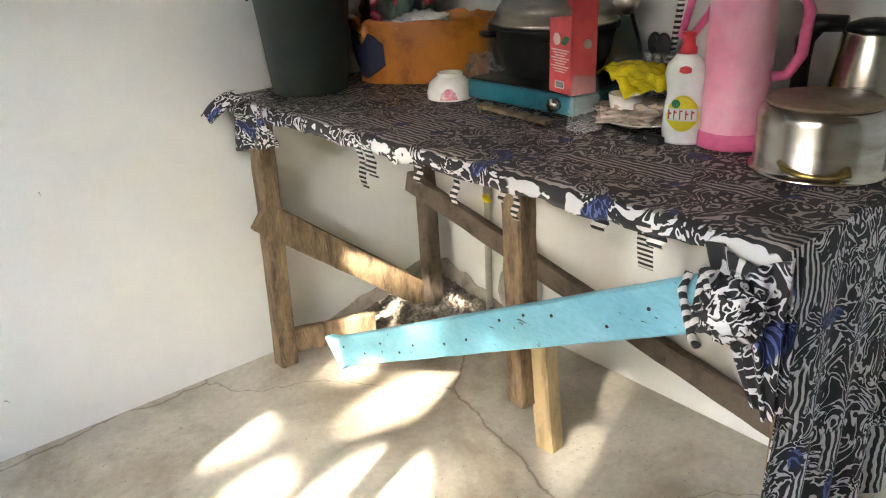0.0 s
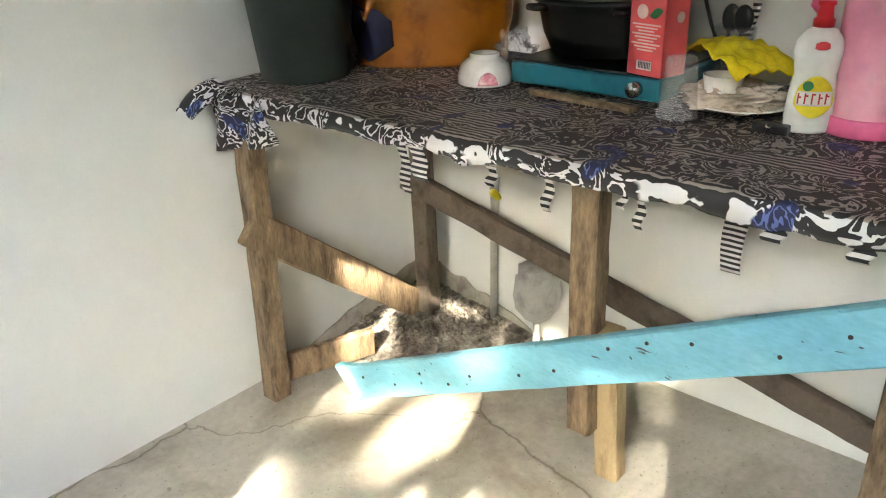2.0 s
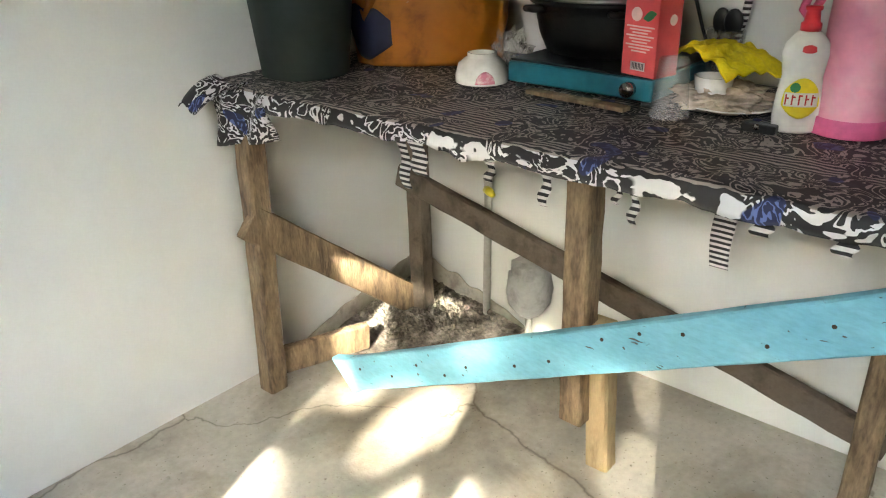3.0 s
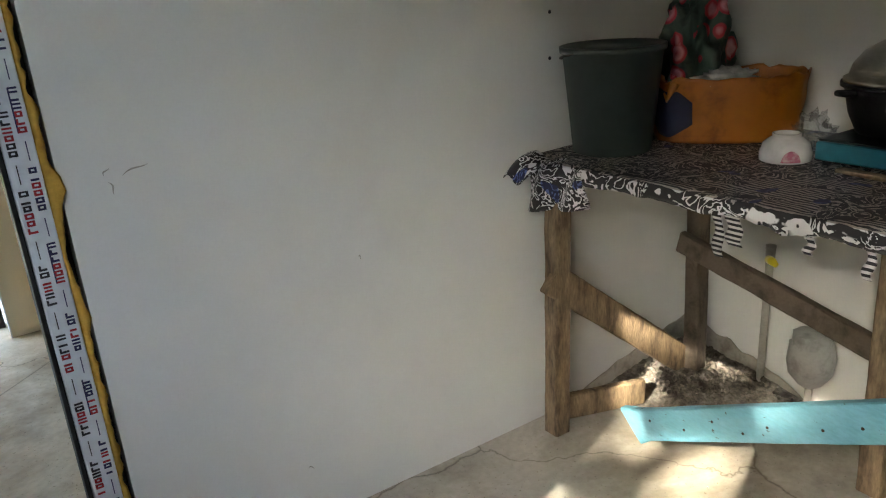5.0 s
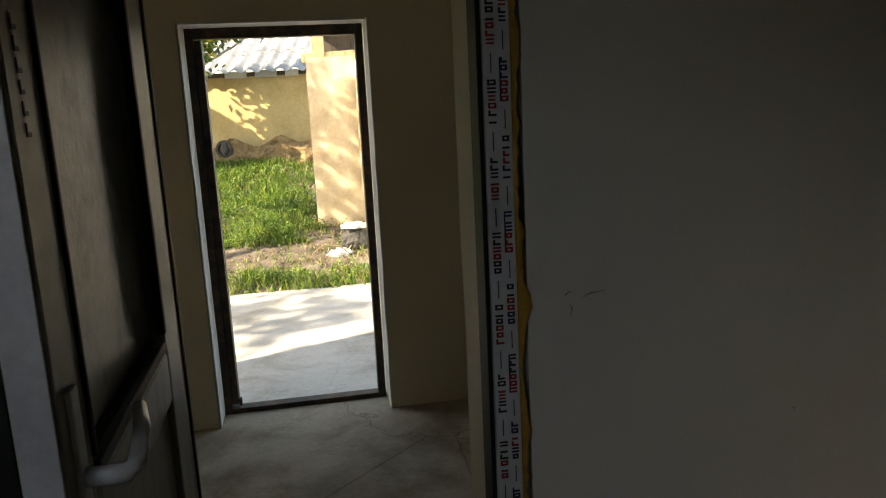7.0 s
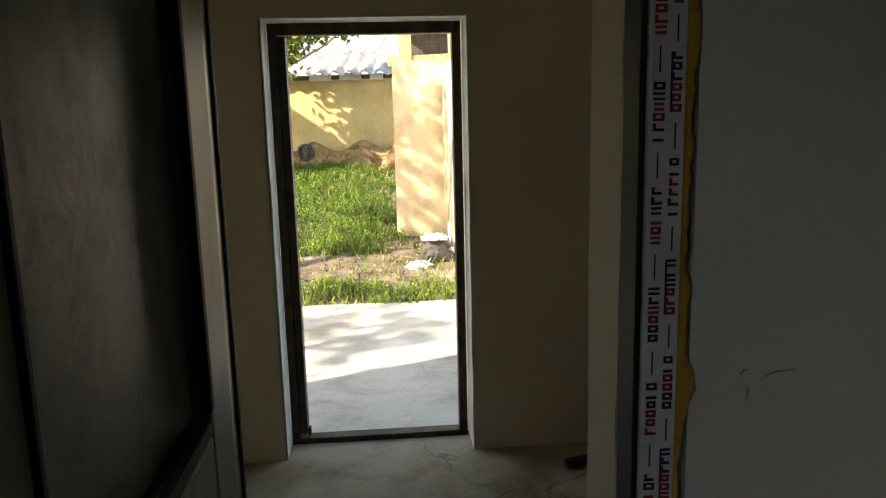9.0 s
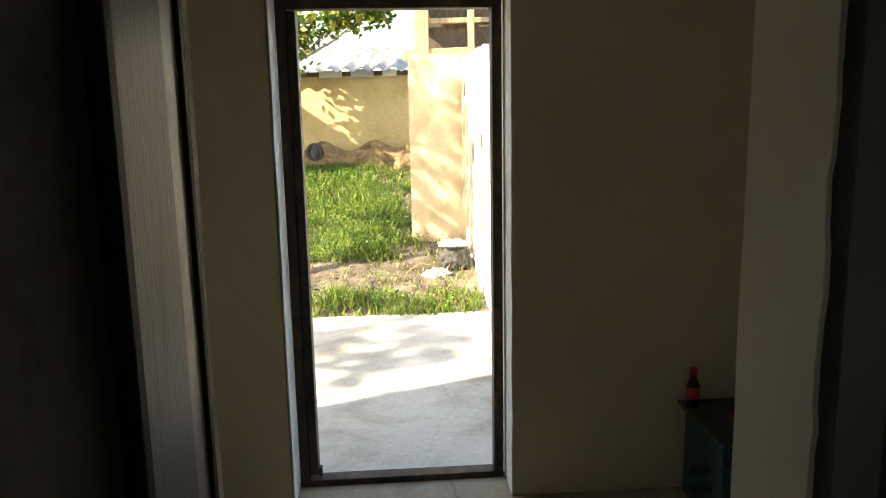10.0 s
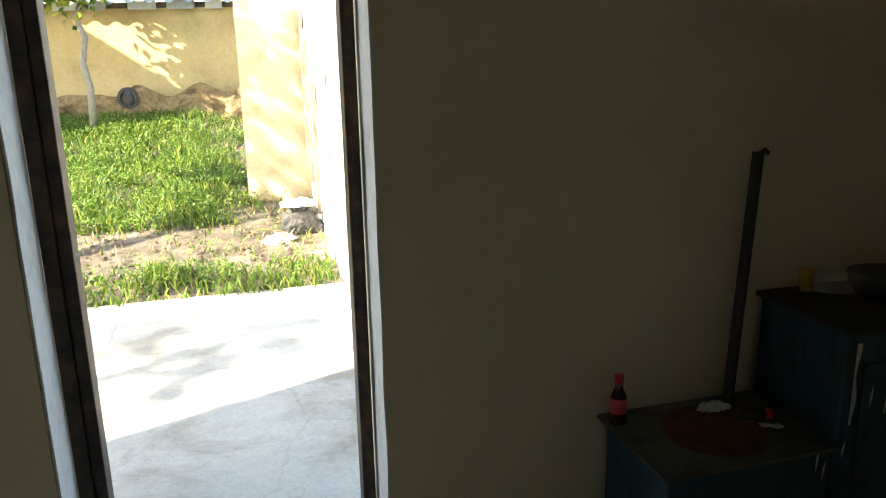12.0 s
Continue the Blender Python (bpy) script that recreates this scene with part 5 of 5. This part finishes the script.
part("drain_stone", crumple(1.28, -0.24, 0.91, 0.06, 0.05, 0.09, 0.2, 3, 3, 3, False), STONE, ywall, "round stone in the pipe mouth")
roof = thing("shed_roof", -2.6, YW, 1.93, "grey corrugated roof sheets over the yellow wall", "roof")

roof.matrix_world = Matrix.Translation((-0.8, YW, 1.93)) @ pose(0, 0, 0, 0, 0, -11) @ Matrix.Translation((-1.8, 0, 0))


def wavy(u, v):
    x = -2.2 + 4.7 * u
    return Vector((x, -0.19 + 1.4 * v, 0.06 + 0.55 * v + 0.026 * math.sin(x * 30)))


for i in range(2):
    part("roof_sheet", sheet(240, 4, lambda u, v: wavy(u, v * 0.55 + 0.5 * i) + Vector((0, 0, 0.02 * i)), 0.008), ROOF, roof)
for i in range(10):
    x = -2.0 + 0.42 * i
    part("fascia_board", block(x, x + (0.3 if i % 3 else 0.18), -0.1, -0.07, -0.02, 0.08 - 0.01 * (i % 2), 0.003), TREE_LIME if i % 2 else ROOF, roof)
part("wall_plate", block(-2.0, 2.5, -0.03, 0.1, 0.0, 0.06, 0.004), DARK_WOOD, roof, "dark timber wall plate")

# sandy wall end and side wall, with timber above
pz = ground_z(-0.5, 9.1) - 0.1
pil = thing("wall_stub", -0.53, 9.15, 0, "sandy plastered wall end with streaks of leaf shade", "wall", "", "structure")
part("face", sheet(20, 60, lambda u, v: Vector((-0.275 + 0.56 * u + 0.006 * noise.noise(Vector((u * 3, v * 9, 1))), 0.012 * noise.noise(Vector((u * 5, v * 12, 2))), pz + 1.9 * v)), 0.35), PILLAR, pil)
pil.matrix_world = pose(-0.32, 9.02, 0, 0, 0, -7)
side = thing("side_wall", -0.06, 8.2, 0, "flaking whitewashed wall along the yard", "wall", "", "structure")
part("face", sheet(40, 40, lambda u, v: Vector((0.02 * noise.noise(Vector((u * 14, v * 9, 4))) - 0.03 * (v > 0.9), -0.92 + 1.76 * u, -0.25 + 2.2 * v)), 0.2), REVEAL_WHITE, side)
for i, (y, w) in enumerate(((-0.55, 0.05), (0.1, 0.06), (0.45, 0.05), (0.7, 0.07))):
    part("bare_strip", block(-0.035, -0.012, y, y + w, 0.0 + 0.2 * i, 1.3 + 0.15 * i, 0.006), PILLAR, side, "bare sandy patch")
tim = thing("porch_timbers", -0.33, 9.1, 1.97, "bare timber posts and rails over the wall", "timber frame")
for n, a, b, w, h in (("post", (-0.12, 0.05, -0.05), (-0.12, 0.05, 0.75), 0.13, 0.1), ("post", (0.35, 0.0, -0.02), (0.35, 0.0, 0.75), 0.06, 0.06), ("rail", (-0.3, 0.05, 0.03), (0.6, 0.05, 0.06), 0.1, 0.07), ("rail", (-0.2, 0.12, 0.35), (0.7, 0.12, 0.36), 0.05, 0.08), ("rail", (-0.2, 0.12, 0.55), (0.7, 0.12, 0.56), 0.05, 0.08), ("bracket", (0.22, -0.1, 0.0), (0.5, -0.1, 0.02), 0.12, 0.14)):
    part(n, beam(a, b, w, h, 0.005, 0.002, 3, (0, 1, 0.01)), PALE_WOOD, tim)
# dark sheet in place of the shaded hollow behind the timbers
part("void_backing", block(-0.1, 0.8, 0.2, 0.24, 0.0, 0.9), DARK_WOOD, tim, "dark sheet standing for the shaded void behind")

bz = ground_z(-0.23, 8.28)
put("stone_block", -0.235, 8.28, bz - 0.02, "broken grey concrete block with a pale plastered top", "block", [
    ("body", crumple(-0.01, 0, 0, 0.135, 0.105, 0.135, 0.3, 2.2, 14, 4), STONE, "", False), ("chunk", crumple(0.1, -0.06, 0, 0.06, 0.05, 0.06, 0.4, 2.5, 22, 3), STONE, "loose chunk", False), ("plaster_top", crumple(-0.03, -0.02, 0.216, 0.12, 0.1, 0.03, 0.5, 4, 9, 4), PAPER_BAG, "pale crumbling top")], rz=24)
put("polythene_bag", -0.42, 8.08, ground_z(-0.42, 8.08) - 0.01, "pale crumpled plastic bag on the soil", "bag", [("body", crumple(0, 0, 0, 0.11, 0.06, 0.05, 0.4, 3, 6, 4), PAPER_BAG)])
put("dry_stalk", -0.62, 8.0, ground_z(-0.62, 8.0), "long bent dry stalk arching over the soil", "stalk", [("stem", tube([(-0.1, 0, -0.02), (-0.06, 0, 0.09), (0.05, 0, 0.16), (0.2, 0.02, 0.13), (0.28, 0.02, 0.05), (0.32, 0.02, -0.02)], 0.005, 6), DRY)])


def tree(x, y, trunk_pts, radii, crown, leaves, seed, label, leaf=0.06, bark=BARK):
    z = ground_z(x, y) - 0.03 if y > 7.3 else -0.06
    ob = thing("tree", x, y, z, label, "tree")
    part("trunk", tube(trunk_pts, radii, 9), bark, ob, "", True)
    rt = random.Random(seed)
    vs, fs = [], []
    top = Vector(trunk_pts[-1])
    for cx, cy, cz, r in crown:
        c = Vector((cx, cy, cz))
        part("limb", tube([top, top.lerp(c, 0.5) + Vector((0, 0, -0.05)), c], [radii[-1] * 0.8, radii[-1] * 0.6, 0.006], 7), bark, ob)
    for i in range(leaves):
        cx, cy, cz, r = rt.choice(crown)
        d = Vector((rt.gauss(0, 1), rt.gauss(0, 1), rt.gauss(0, 0.8)))
        p = Vector((cx, cy, cz)) + d * r * 0.5
        a = Vector((rt.gauss(0, 1), rt.gauss(0, 1), rt.gauss(-0.3, 0.7))).normalized() * leaf * rt.uniform(0.6, 1.3)
        b = a.cross(Vector((rt.gauss(0, 1), rt.gauss(0, 1), rt.gauss(0, 1)))).normalized() * leaf * 0.32
        i0 = len(vs)
        vs += [tuple(p), tuple(p + a * 0.45 + b), tuple(p + a), tuple(p + a * 0.45 - b)]
        fs.append((i0, i0 + 1, i0 + 2, i0 + 3))
    me = bpy.data.meshes.new("crown")
    me.from_pydata(vs, [], fs)
    me.materials.append(LEAF)
    cr = new("crown", me)
    cr.parent = ob
    return ob


tree(-2.07, 11.2, [(0, 0, 0), (0.02, 0, 0.5), (-0.02, 0, 0.75), (0.03, 0, 1.0), (-0.03, 0, 1.2), (0.06, 0, 1.4)], [0.04, 0.035, 0.033, 0.03, 0.03, 0.025],
     [(-0.4, 0, 1.5, 0.3), (0.0, -0.1, 1.55, 0.3), (-0.2, 0.1, 1.85, 0.32), (0.25, 0.1, 1.85, 0.3), (0.75, 0.1, 2.02, 0.24), (1.15, 0.1, 2.08, 0.22)], 2600, 3, "slim young tree with pale trunk and yellow-green leaves", 0.1)
tree(-2.21, 9.9, [(0, 0, 0), (-0.05, 0, 0.4), (-0.1, 0, 0.85), (-0.16, 0, 1.5)], [0.035, 0.03, 0.027, 0.02], [(-0.5, 0, 2.0, 0.4), (-0.2, 0.1, 2.3, 0.4)], 140, 8, "young tree with limewashed trunk in the grass", 0.1, TREE_LIME)
tree(-9.5, 2.7, [(0, 0, 0), (0.05, 0, 2.5), (0.0, 0, 4.6)], [0.2, 0.17, 0.12], [(0.3, 0.2, 5.4, 0.7), (0.9, 0.7, 5.7, 0.7), (-0.3, 0.6, 6.0, 0.7), (0.5, 1.2, 5.6, 0.7)], 130, 12, "tall leafy tree beside the concrete slab", 0.3)
tree(-11.4, -3.3, [(0, 0, 0), (0.05, 0, 3.0), (0.0, 0, 6.6)], [0.25, 0.2, 0.13], [(0.3, -1.1, 8.0, 0.65), (0.4, -0.5, 8.4, 0.6), (0.2, 0.1, 8.1, 0.6), (0.4, 0.7, 8.3, 0.65), (0.3, 1.2, 8.0, 0.6), (0.4, -0.15, 8.85, 0.45)], 450, 15, "tall leafy tree outside the kitchen window", 0.34)
tree(-4.7, 7.08, [(0, 0, 0), (0.03, 0, 1.2), (0.0, 0, 2.6)], [0.08, 0.07, 0.05], [(0.2, 0.1, 3.4, 0.5), (0.0, 0.5, 3.9, 0.55), (0.3, 0.3, 4.4, 0.5), (0.1, 0.8, 3.3, 0.5), (0.2, -0.3, 4.0, 0.5)], 460, 25, "leafy young tree beside the grass", 0.2)
structure("shed", block(-7.0, -5.0, 9.95, 11.3, 0.0, 3.7, 0.02), PILLAR, "sandy plastered neighbouring shed whose shade falls on the wall", "shed")
